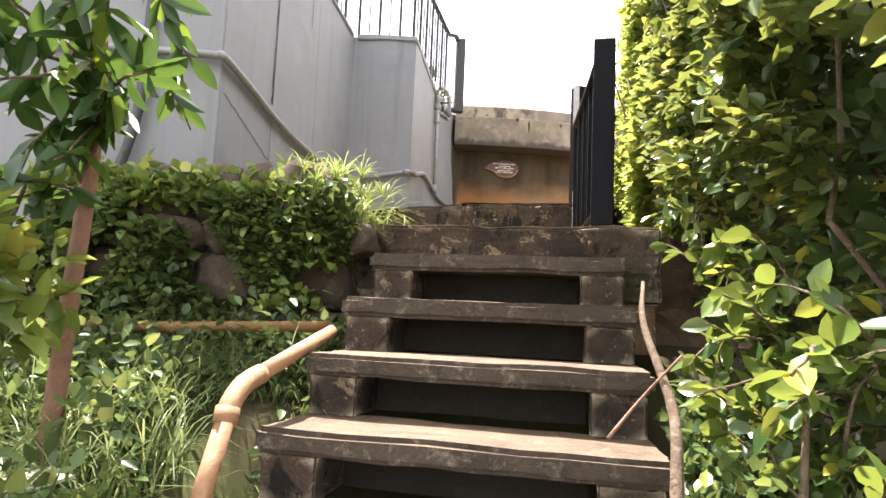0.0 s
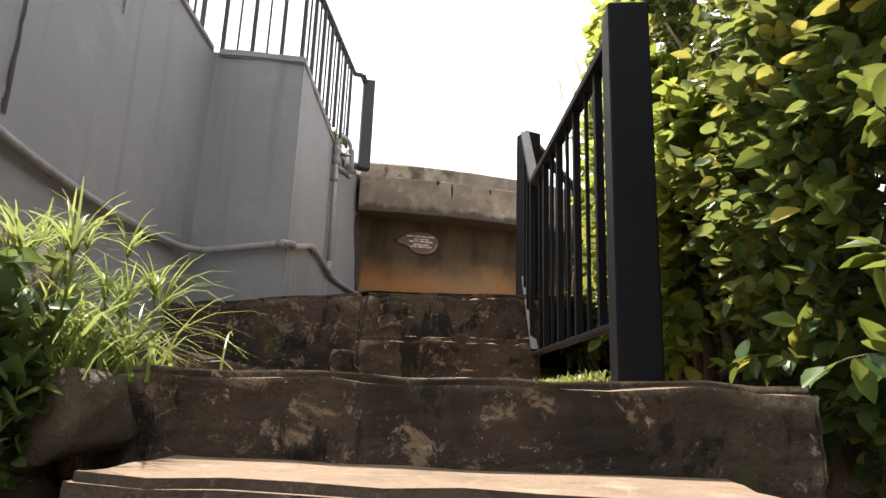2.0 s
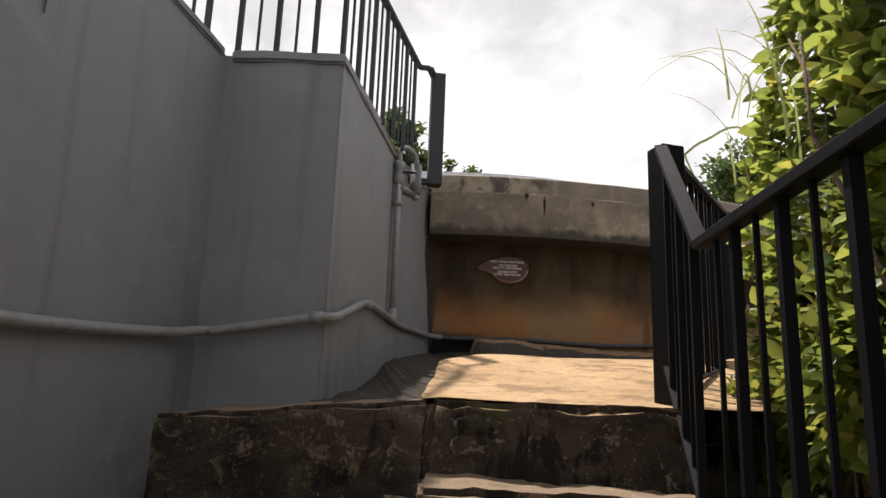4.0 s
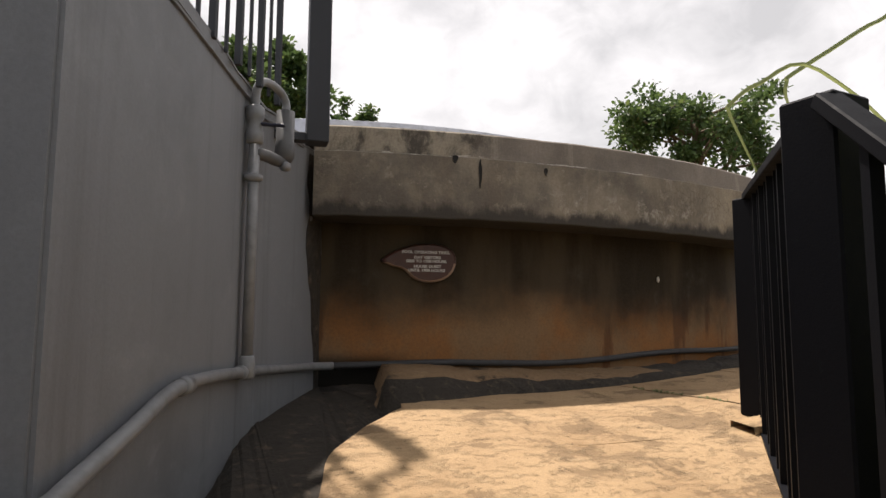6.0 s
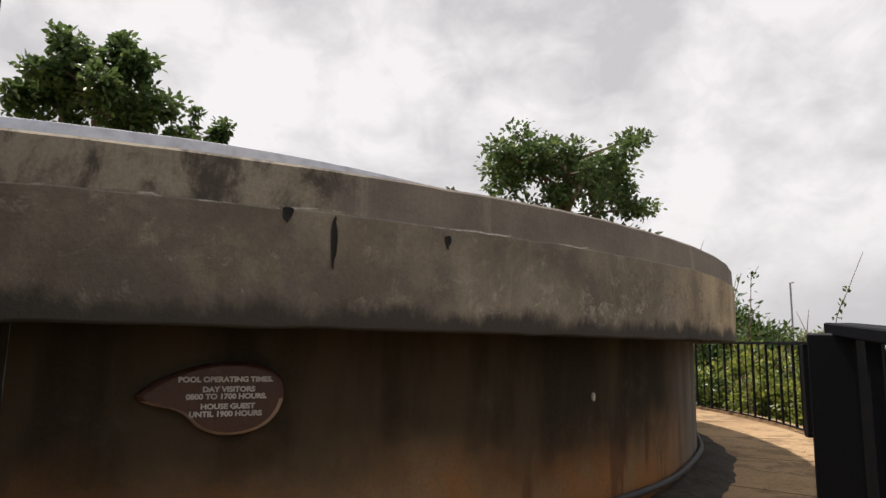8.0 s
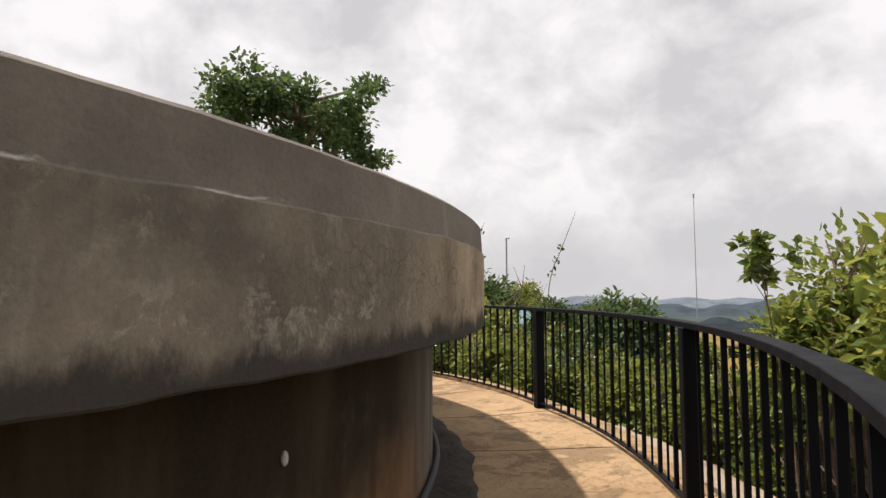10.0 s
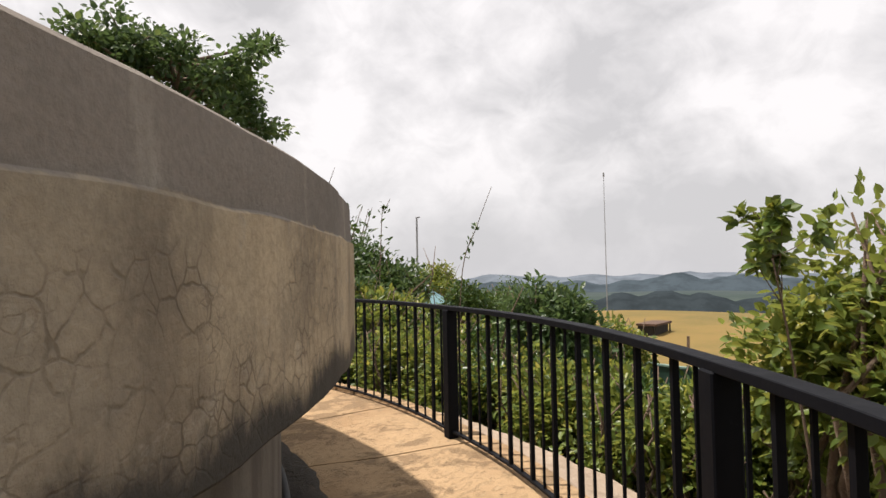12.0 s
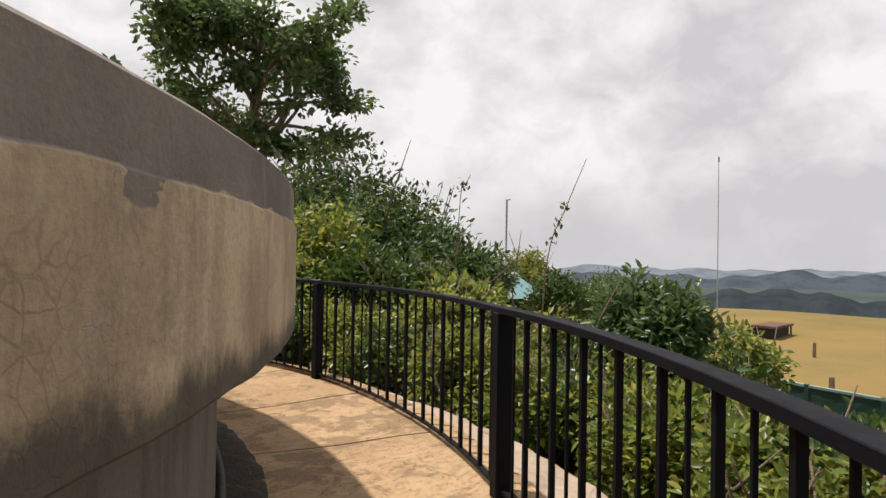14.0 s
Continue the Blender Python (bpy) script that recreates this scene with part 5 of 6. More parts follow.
    v4, f4 = join(tiers)
    numpy_mesh("shoot_foliage", v4, f4, SHOOT_LEAF, hedge, "leaves on outer shoots coloured brighter for sun")
    tagged(part("twig", twigs, BARK, hedge, smooth=True), kind="stuff")
    bm = bmesh.new()
    for k in range(26):
        y0 = rng.uniform(1.0, 6.0)
        x0 = stair_edge_x(y0) + rng.uniform(0.5, 0.9)
        z0 = min(2.2, 0.6 + 0.30 * y0)
        p = [Vector((x0, y0, z0))]
        for s in range(7):
            p.append(p[-1] + Vector((rng.normal(-0.02, 0.08), rng.normal(0, 0.1), rng.uniform(0.2, 0.38))))
        branch_bm(bm, p, rng.uniform(0.012, 0.022), 0.005)
    part("stem", bm, BARK, hedge, "thin woody brown stems", smooth=True)


def build_near_shoots():
    rng = np.random.default_rng(5)
    shrub = thing("shrub", "leaning woody shrub with large sunlit leaves beside the lower steps", "shrub", (0.85, 1.4, 0.9))
    meshes, bm = [], bmesh.new()
    stem = smooth_path([(0.95, 1.2, 0.85), (0.80, 1.45, 1.10), (0.72, 1.72, 1.22), (0.76, 1.9, 1.5), (0.74, 2.12, 1.75), (0.79, 2.3, 1.9)], 5)
    branch_bm(bm, stem, 0.03, 0.006, 9)
    branch_bm(bm, smooth_path([(0.72, 1.72, 1.22), (0.9, 1.5, 1.2), (1.05, 1.25, 1.3), (1.2, 1.0, 1.5)], 5), 0.024, 0.01, 9)
    branch_bm(bm, smooth_path([(0.82, 1.42, 1.08), (0.95, 1.6, 1.35), (1.05, 1.75, 1.7)], 5), 0.016, 0.006, 7)
    for k in range(75):
        y = rng.uniform(1.42, 2.9)
        x = stair_edge_x(y) + rng.uniform(0.2, 0.55)
        z = 0.66 + 0.3 * y + rng.uniform(0.0, 0.62)
        sprig(rng, (x, y, z), (rng.uniform(-0.8, 0.1), rng.uniform(-0.7, 0.1), rng.uniform(-0.1, 0.7)), rng.uniform(0.14, 0.3), int(rng.integers(6, 10)), (0.06, 0.11), meshes, bm, 0.62)
    numpy_mesh("foliage", *join(meshes), SHOOT_LEAF, shrub)
    part("branch", bm, BARK, shrub, "pale brown bare branches", smooth=True)


def build_left_tree():
    rng = np.random.default_rng(9)
    tree = thing("sapling", "young tree with long drooping leaflets and a red-brown stem", "tree", (-1.25, 2.35, 1.1))
    bm = bmesh.new()
    trunk = smooth_path([(-1.20, 2.2, 0.95), (-1.18, 2.22, 1.7), (-1.14, 2.2, 2.4), (-1.13, 2.1, 3.2), (-1.0, 2.0, 3.7)], 5)
    branch_bm(bm, trunk, 0.036, 0.018, 10)
    part("trunk", bm, CLAY_BARK, tree, "smooth red-brown stem", smooth=True)
    meshes = []
    for k in range(32):
        tw = bmesh.new()
        s = Vector(trunk[int(rng.integers(8, len(trunk)))])
        way = (rng.uniform(-0.75, 0.55), rng.uniform(-0.9, 0.4), rng.uniform(-0.35, 0.35))
        sprig(rng, s, way, rng.uniform(0.35, 0.62) if way[0] > 0 else rng.uniform(0.45, 0.85), int(rng.integers(12, 20)), (0.11, 0.20), meshes, tw, 0.40, 0.008)
        part("twig", tw, BARK, tree, smooth=True)
    numpy_mesh("foliage", *join(meshes), SAPLING_LEAF, tree)


def blade_cloud(rng, bases, length, width, lean=0.7, segs=5, arch=1.0):
    """Arching grass blades, tapering ribbons folded once. Returns vertices and quads."""
    n = len(bases)
    a = rng.uniform(0, 2 * math.pi, n)
    d = np.stack([np.cos(a), np.sin(a), np.zeros(n)], 1)
    s = np.stack([-np.sin(a), np.cos(a), np.zeros(n)], 1)
    L = rng.uniform(length[0], length[1], n)[:, None]
    W = rng.uniform(width[0], width[1], n)[:, None]
    k = rng.uniform(0.3, 1.0, n)[:, None] * lean
    rows = []
    for i in range(segs + 1):
        t = i / segs
        c = bases + d * L * k * t ** 1.5 + np.array([0, 0, 1.0]) * L * (t - arch * 0.75 * k * t ** 2.4)
        w = W * (1 - t) ** 0.7 * 0.5 + 0.0006
        rows += [c - s * w, c + s * w]
    v = np.stack(rows, 1).reshape(-1, 3)
    m = 2 * (segs + 1)
    base = np.arange(n)[:, None] * m
    f = np.concatenate([base + np.array([2 * i, 2 * i + 1, 2 * i + 3, 2 * i + 2]) for i in range(segs)], 0)
    return v, f


def build_left_bank():
    rng = np.random.default_rng(31)
    # rubble retaining wall under the slab
    wall = thing("rubble_wall", "mossy rubble stone wall half hidden by creepers", "wall", (-1.2, 3.85, 1.8), kind="structure")
    R = random.Random(3)
    z = 1.45
    for row in range(4):
        h = R.choice((0.16, 0.30, 0.22, 0.19))
        x = -2.1
        while x < -0.62:
            w = R.choice((0.16, 0.24, 0.36, 0.46)) * R.uniform(0.85, 1.15)
            push = R.uniform(-0.05, 0.05)
            bm = bmesh.new()
            bmesh.ops.create_icosphere(bm, subdivisions=3, radius=1.0)
            for v in bm.verts:
                q = Vector([math.copysign(abs(k) ** 0.6, k) for k in v.co]) + Vector(noise.noise_vector(v.co * 1.7 + Vector((x * 5, z * 5, 0)))) * 0.36
                v.co = Vector((x + w / 2 + q.x * w * 0.52, 3.60 - 0.06 * (x + 1.2) + q.y * 0.14 + push, z + h / 2 + q.z * h * 0.52))
            part("stone", bm, STONE, wall, smooth=True)
            x += w
        z += h
    part("core", worn(prism([(-2.3, 3.66), (-0.60, 3.60), (-0.56, 3.95), (-1.3, 3.95), (-1.36, 3.74), (-2.3, 3.70)], 1.2, 2.30), 0.02), SOIL, wall, "dark earth between the stones")
    # creepers on it
    meshes = []
    n = 9000
    x = rng.uniform(-2.2, -0.42, n)
    drop = np.abs(rng.normal(0, 0.44, n))
    yy = 3.60 - 0.06 * (x + 1.2) - 0.10 - 0.16 * rng.uniform(0, 1, n)
    zz = 2.36 - drop + 0.08 * np.clip(rng.normal(0, 1, n), -1.3, 1.3) * (drop < 0.12)
    g = np.array([noise.noise((a * 3, b * 3, 4.0)) for a, b in zip(x, zz)])
    keep = (g > -0.12) & (zz > 1.4)
    c = np.stack([x, yy, zz], 1)[keep]
    meshes.append(leaf_cloud(rng, c, np.tile(np.array([[0.0, -0.8, 0.3]]), (len(c), 1)), (0.035, 0.08), 0.7, 0.2, 0.6))
    top = 5200
    c2 = np.stack([rng.uniform(-2.2, -0.62, top), rng.uniform(3.4, 3.95, top), 2.30 + np.abs(rng.normal(0, 0.075, top))], 1)
    meshes.append(leaf_cloud(rng, c2, np.tile(np.array([[0.0, -0.2, 0.7]]), (top, 1)), (0.05, 0.10), 0.65, 0.1, 0.7))
    creeper = thing("creeper", "bright green creeping weeds over the rubble wall", "weeds", (-1.2, 3.8, 2.3))
    m2 = 1300
    c4 = np.stack([rng.normal(-0.66, 0.12, m2), rng.normal(3.40, 0.07, m2), rng.uniform(1.75, 2.36, m2)], 1)
    c4 = c4[(np.array([noise.noise((a * 5, q * 5, 2.0)) for a, q in zip(c4[:, 0], c4[:, 2])]) > -0.1) & (c4[:, 0] < -0.5)]
    # sun and shade put into colour: bright crest and corner, darker hanging leaves
    numpy_mesh("corner_foliage", *leaf_cloud(rng, c4, np.tile(np.array([[0.3, -0.7, 0.3]]), (len(c4), 1)), (0.035, 0.085), 0.65, 0.2, 0.6), SUN_CREST_LEAF, creeper, "sunlit weeds spilling over the corner")
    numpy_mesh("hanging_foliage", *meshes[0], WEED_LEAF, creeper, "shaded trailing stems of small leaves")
    numpy_mesh("top_foliage", *meshes[1], SUN_CREST_LEAF, creeper, "sunlit yellow-green leaves along the crest")
    # umbrella grass at the corner of the landing
    tuft = thing("grass_tuft", "arching tuft of pale green umbrella grass by the landing", "grass", (-0.62, 3.62, 2.25))
    b = np.stack([rng.normal(-0.58, 0.12, 520), rng.normal(3.70, 0.12, 520), np.full(520, 2.22)], 1)
    v1 = blade_cloud(rng, b, (0.18, 0.44), (0.006, 0.012), 1.15)
    whorl, stalks = [], bmesh.new()
    for k in range(24):
        c = np.array([-0.58 + rng.normal(0, 0.15), 3.62 + rng.normal(0, 0.13), 2.44 + rng.uniform(-0.08, 0.13)])
        branch_bm(stalks, smooth_path([(c[0] * 0.6 - 0.23, c[1] * 0.6 + 1.47, 2.24), (c[0], c[1], (c[2] + 2.24) / 2 + 0.03), tuple(c)], 4), 0.004, 0.002, 5)
        whorl.append(blade_cloud(rng, np.tile(c, (13, 1)), (0.11, 0.22), (0.005, 0.010), 1.15, 4, 0.9))
    numpy_mesh("foliage", *v1, TUFT_BLADE, tuft)
    part("stalk", stalks, TUFT_BLADE, tuft, smooth=True)
    numpy_mesh("flower_head", *join(whorl), TUFT_BLADE, tuft, "pale radiating bracts on thin stalks")
    # grass and weeds on the bank
    n = 9000
    gx, gy = rng.uniform(-2.3, -0.42, n), rng.uniform(0.9, 3.75, n)
    kill = gx > (-0.36 + 0.21 * (gy - 3.0))
    gz = np.array([ground_z(a, q) for a, q in zip(gx, gy)])
    patch = np.array([noise.noise((a * 2, q * 2, 1.0)) for a, q in zip(gx, gy)])
    sel = (~kill) & (patch > -0.3)
    bank = np.stack([gx, gy, gz - 0.02], 1)[sel]
    grass = tagged(numpy_mesh("bank_grass", *blade_cloud(rng, bank, (0.16, 0.5), (0.004, 0.011), 1.0), GRASS), "straggling long grass on the shaded bank", "grass", kind="stuff")
    n = 15000
    wx, wy = rng.uniform(-2.3, -0.46, n), rng.uniform(1.0, 3.75, n)
    wz = np.array([ground_z(a, q) for a, q in zip(wx, wy)]) + np.abs(rng.normal(0, 0.16, n))
    sel = (wx < (-0.40 + 0.21 * (wy - 3.0))) & (np.array([noise.noise((a * 2.2, q * 2.2, 6.0)) for a, q in zip(wx, wy)]) > -0.1)
    c = np.stack([wx, wy, wz], 1)[sel]
    m = 4200
    ry = rng.uniform(1.0, 2.6, m)
    rx = np.array([stair_edge_x(q) for q in ry]) + rng.uniform(-0.08, 0.55, m)
    rz = np.array([ground_z(a, q) for a, q in zip(rx, ry)]) + np.abs(rng.normal(0, 0.15, m))
    c = np.concatenate([c, np.stack([rx, ry, rz], 1)], 0)
    tagged(numpy_mesh("bank_weeds", *leaf_cloud(rng, c, np.tile(np.array([[0.0, -0.3, 0.6]]), (len(c), 1)), (0.03, 0.075), 0.6, 0.1, 0.8), WEED_LEAF), "low broad-leaved weeds on the bank", "weeds", kind="stuff")
    # pipes lying in the grass
    waste = thing("waste_pipe", "faded orange plastic drain pipe with an elbow in the grass", "pipe", (-0.5, 2.3, 1.4))
    part("pipe_run", tube([(-0.425, 3.0, 1.66), (-0.522, 2.22, 1.525)], 0.029, 16), CLAY, waste, smooth=True)
    part("elbow", tube(smooth_path([(-0.518, 2.25, 1.53), (-0.535, 2.15, 1.508), (-0.545, 2.07, 1.465), (-0.55, 2.03, 1.41)], 4), [0.034] * 13, 16), CLAY, waste, smooth=True)
    part("pipe_run", tube([(-0.549, 2.045, 1.43), (-0.58, 1.88, 1.10)], 0.029, 16), CLAY, waste, smooth=True)
    part("collar", tube([(-0.549, 2.05, 1.445), (-0.551, 2.033, 1.40)], 0.038, 16), CLAY, waste, smooth=True)
    old = thing("old_pipe", "mossy rusted pipe lying across the bank", "pipe", (-1.2, 3.1, 1.6))
    part("pipe_run", tube(smooth_path([(-2.2, 3.25, 1.63), (-1.3, 3.16, 1.64), (-0.45, 3.05, 1.68)], 5), 0.028, 12), RUST, old, smooth=True)
    board = thing("board", "discarded pale flat board lying in the grass", "board", (-1.25, 1.75, 1.05))
    part("panel", box_between((-1.32, 1.62, 1.17), (-1.02, 2.02, 1.24), 0.16, 0.012, 0.002), plain("pale_board", (0.5, 0.48, 0.42), 0.7), board)
    # grass at the foot of the railing, litter on the landing
    n = 380
    t = rng.uniform(0, 1, n)
    b = np.stack([1.0 + 0.16 * t + rng.normal(0, 0.035, n) - 0.02, 3.95 + 1.5 * t, np.full(n, 2.28)], 1)
    q = rng.uniform(6.75, 7.55, 420)
    jx = np.array([polar(r, -74.1) for r in q])
    jz = np.array([deck_z(a, c) for a, c in jx])
    clump = np.array([noise.noise((r * 6, 0.0, 3.0)) for r in q]) > -0.05
    joint = np.stack([jx[:, 0] + rng.normal(0, 0.008, 420), jx[:, 1] + rng.normal(0, 0.008, 420), jz - 0.01], 1)[clump]
    tagged(numpy_mesh("joint_grass", *blade_cloud(rng, joint, (0.012, 0.045), (0.002, 0.005), 1.0), GRASS), "sparse short grass growing in the paving joint", "grass", kind="stuff")
    stick = thing("stick", "thin dry stick leaning against the steps", "stick", (0.42, 1.7, 1.2))
    sb = bmesh.new()
    branch_bm(sb, smooth_path([(0.585, 1.94, 1.425), (0.69, 1.97, 1.54), (0.80, 1.95, 1.67)], 4), 0.006, 0.003, 6)
    part("twig", sb, CLAY_BARK, stick, smooth=True)
    tagged(numpy_mesh("edge_grass", *blade_cloud(rng, b, (0.015, 0.055), (0.003, 0.006), 1.1), TUFT_BLADE), "short mossy grass along the railing foot", "grass", kind="stuff")


CLAY_BARK = rough_surface("red_bark", (0.23, 0.12, 0.085), (0.13, 0.07, 0.05), (0.32, 0.2, 0.15), 6, 60, 0.8, 0.5)
RUST = rough_surface("mossy_rust", (0.16, 0.085, 0.03), (0.08, 0.06, 0.02), (0.26, 0.14, 0.05), 6, 60, 0.9, 0.6)
SAPLING_LEAF = leaf_material("sapling_leaf", (0.022, 0.062, 0.018), (0.05, 0.11, 0.028), (0.19, 0.26, 0.03), 0.4, 0.14)
TUFT_BLADE = leaf_material("tuft_blade", (0.09, 0.14, 0.03), (0.25, 0.33, 0.075), (0.45, 0.46, 0.16), 0.5, 0.25)
SUN_CREST_LEAF = leaf_material("sun_crest_leaf", (0.07, 0.12, 0.03), (0.19, 0.27, 0.065), (0.40, 0.42, 0.10), 0.5, 0.2)
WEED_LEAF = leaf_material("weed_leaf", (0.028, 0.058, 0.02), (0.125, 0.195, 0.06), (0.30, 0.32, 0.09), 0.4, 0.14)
build_hedge()
build_near_shoots()
build_left_tree()
build_left_bank()


def build_bush(name, label, centre, radii, leaves, size, mat, seed, width=0.5, clumps=14, stems=True, category="bush"):
    rng = np.random.default_rng(seed)
    bush = thing(name, label, category, (centre[0], centre[1], centre[2] - radii[2]))
    meshes = []
    c0, r0 = np.array(centre), np.array(radii)
    for k in range(clumps):
        d = rng.normal(0, 1, 3)
        d /= np.linalg.norm(d)
        d[2] = abs(d[2]) * 0.9 - 0.25
        c = c0 + d * r0 * rng.uniform(0.35, 0.85)
        r = r0 * rng.uniform(0.28, 0.48)
        n = leaves // clumps
        pts, out = clump_points(rng, c, r, n, 0.35)
        meshes.append(leaf_cloud(rng, pts, out + np.array([0, 0, 0.3]), size, width, 0.3, 0.6))
    numpy_mesh("foliage", *join(meshes), mat, bush)
    if stems:
        bm = bmesh.new()
        for k in range(7):
            p = [Vector(centre) - Vector((0, 0, radii[2] * 1.4))]
            for s in range(5):
                p.append(p[-1] + Vector((rng.normal(0, 0.2) * radii[0], rng.normal(0, 0.2) * radii[1], radii[2] * 0.42)))
            branch_bm(bm, p, 0.025 * radii[2] + 0.01, 0.006, 6)
        part("stem", bm, BARK, bush, smooth=True)
    return bush


def build_tree(name, label, base, height, crown, leaves, size, mat, seed, lean=(0, 0), limbs=9, trunk_r=0.2, start=0.45):
    """A trunk, forking limbs and a crown of leaf clumps at the limb ends, with gaps between."""
    rng = np.random.default_rng(seed)
    tree = thing(name, label, "tree", base)
    b = Vector(base)
    bm = bmesh.new()
    trunk = smooth_path([b, b + Vector((lean[0] * 0.2, lean[1] * 0.2, height * 0.3)), b + Vector((lean[0] * 0.6, lean[1] * 0.6, height * 0.6)), b + Vector((lean[0], lean[1], height * 0.85))], 5)
    branch_bm(bm, trunk, trunk_r, trunk_r * 0.3, 10)
    part("trunk", bm, BARK, tree, smooth=True)
    meshes, ends = [], []
    centre = b + Vector((lean[0] * 0.8, lean[1] * 0.8, height - crown[2]))
    for k in range(limbs * 3):
        s = Vector(trunk[int(rng.integers(int(len(trunk) * start), len(trunk)))])
        d = rng.normal(0, 1, 3)
        d /= np.linalg.norm(d)
        tgt = centre + Vector((d[0] * crown[0], d[1] * crown[1], d[2] * crown[2])) * rng.uniform(0.55, 1.0)
        if tgt.z < s.z - 0.3 * crown[2]:
            tgt.z = s.z + rng.uniform(-0.1, 0.2) * crown[2]
        mid = s.lerp(tgt, 0.5) + Vector(rng.normal(0, 0.08, 3)) * crown[0] + Vector((0, 0, 0.08 * crown[2]))
        path = smooth_path([s, mid, tgt], 4)
        lb = bmesh.new()
        branch_bm(lb, path, trunk_r * 0.28, trunk_r * 0.05, 6)
        part("limb", lb, BARK, tree, smooth=True)
        ends += [tgt, path[6], path[7]]
    per = leaves // len(ends)
    for e in ends:
        r = np.array(crown) * rng.uniform(0.11, 0.25)
        r[2] *= 0.7
        pts, out = clump_points(rng, tuple(e), r, per, 0.2)
        meshes.append(leaf_cloud(rng, pts, out + np.array([0, 0, 0.2]), size, 0.62, 0.2, 0.7))
    numpy_mesh("crown", *join(meshes), mat, tree)
    return tree


def plan(x, y, heading, px, dist):
    """A place seen from x, y on a bearing (degrees right of +y) offset by px."""
    a = radians(heading) + math.atan((px - 784) / 1109)
    return x + dist * math.sin(a), y + dist * math.cos(a)


# bushes on the slope outside the walkway
DARK_LEAF = leaf_material("shrub_leaf", (0.022, 0.055, 0.012), (0.06, 0.12, 0.022), (0.17, 0.2, 0.035), 0.3, 0.14)
rs = random.Random(12)
for i in range(40):
    a = -74 + i * 3.1 + rs.uniform(-1, 1)
    r = 9.98 + rs.uniform(-0.15, 0.25)
    x, y = polar(r, a)
    top = 3.45 + 0.35 * smoothstep(-40, 10, a) + rs.uniform(-0.1, 0.25)
    build_bush("bush", "leafy green bush crowding the walkway railing", (x, y, top - 0.75), (0.85, 0.85, 0.85), 2300, (0.05, 0.12), BRIGHT_LEAF if i % 5 else DARK_LEAF, 100 + i, 0.55, 12)
for i in range(26):
    a = -66 + i * 4.4 + rs.uniform(-1.5, 1.5)
    r = 11.6 + rs.uniform(-0.3, 0.5)
    x, y = polar(r, a)
    top = 2.7 + 1.7 * smoothstep(-35, 15, a) + rs.uniform(-0.2, 0.3)
    build_bush("bush", "rounded green shrub on the slope below the walkway", (x, y, top - 0.95), (1.1, 1.1, 1.1), 2300, (0.07, 0.15), BRIGHT_LEAF if i % 2 else DARK_LEAF, 200 + i, 0.5, 13)
for k, (x, y, top) in enumerate(((1.78, 4.7, 3.75), (1.86, 5.3, 3.9), (1.95, 5.9, 3.7), (2.1, 6.5, 3.5))):
    build_bush("bush", "sunlit yellow-green bush behind the black railing", (x, y, top - 0.75), (0.42, 0.45, 0.85), 2200, (0.05, 0.11), BRIGHT_LEAF, 320 + k, 0.6, 13)
for k, (brg, d, top) in enumerate(((64, 7.0, 3.55), (70, 6.0, 3.65), (75, 5.4, 3.7), (80, 5.6, 3.8), (85, 5.0, 3.95), (91, 4.8, 4.2))):
    build_bush("bush", "yellow-green bush against the dry field", (3.27 + d * math.sin(radians(brg)), 9.2 + d * math.cos(radians(brg)), top - 0.65), (0.7, 0.7, 0.7), 2000, (0.05, 0.12), BRIGHT_LEAF, 340 + k, 0.5, 12)
build_bush("bush", "tall yellow-green shrub outside the walkway railing", (4.75, 8.05, 4.35), (0.55, 0.55, 0.95), 3200, (0.05, 0.11), BRIGHT_LEAF, 350, 0.55, 16)
build_bush("bush", "yellow-green leafy shrub on the grassy bank", (-1.30, 1.85, 1.75), (0.3, 0.3, 0.5), 420, (0.07, 0.13), BRIGHT_LEAF, 360, 0.5, 12)
# the taller shrub beside the rail and its neighbours
build_bush("bush", "tall bright-leaved shrub beside the walkway", (7.45, 9.2, 4.0), (0.85, 0.8, 1.2), 6000, (0.05, 0.11), BRIGHT_LEAF, 301, 0.55, 22)
build_bush("bush", "compound-leaved shrub rising above the railing", (*plan(4.23, 9.56, 47.7, 1075, 8.6), 3.6), (0.9, 0.9, 1.05), 3600, (0.08, 0.19), TREE_LEAF, 302, 0.36, 16)
build_bush("bush", "bright bush against the yellow field", (*plan(4.23, 9.56, 47.7, 1215, 9.5), 3.2), (0.7, 0.7, 0.75), 2000, (0.06, 0.13), BRIGHT_LEAF, 303, 0.5, 12)
build_tree("sapling", "slender sapling with broad drooping leaves outside the railing", (6.75, 9.42, 2.7), 2.38, (0.26, 0.26, 0.30), 330, (0.05, 0.095), SHOOT_LEAF, 304, (-0.2, 0.18), 4, 0.012, 0.75)
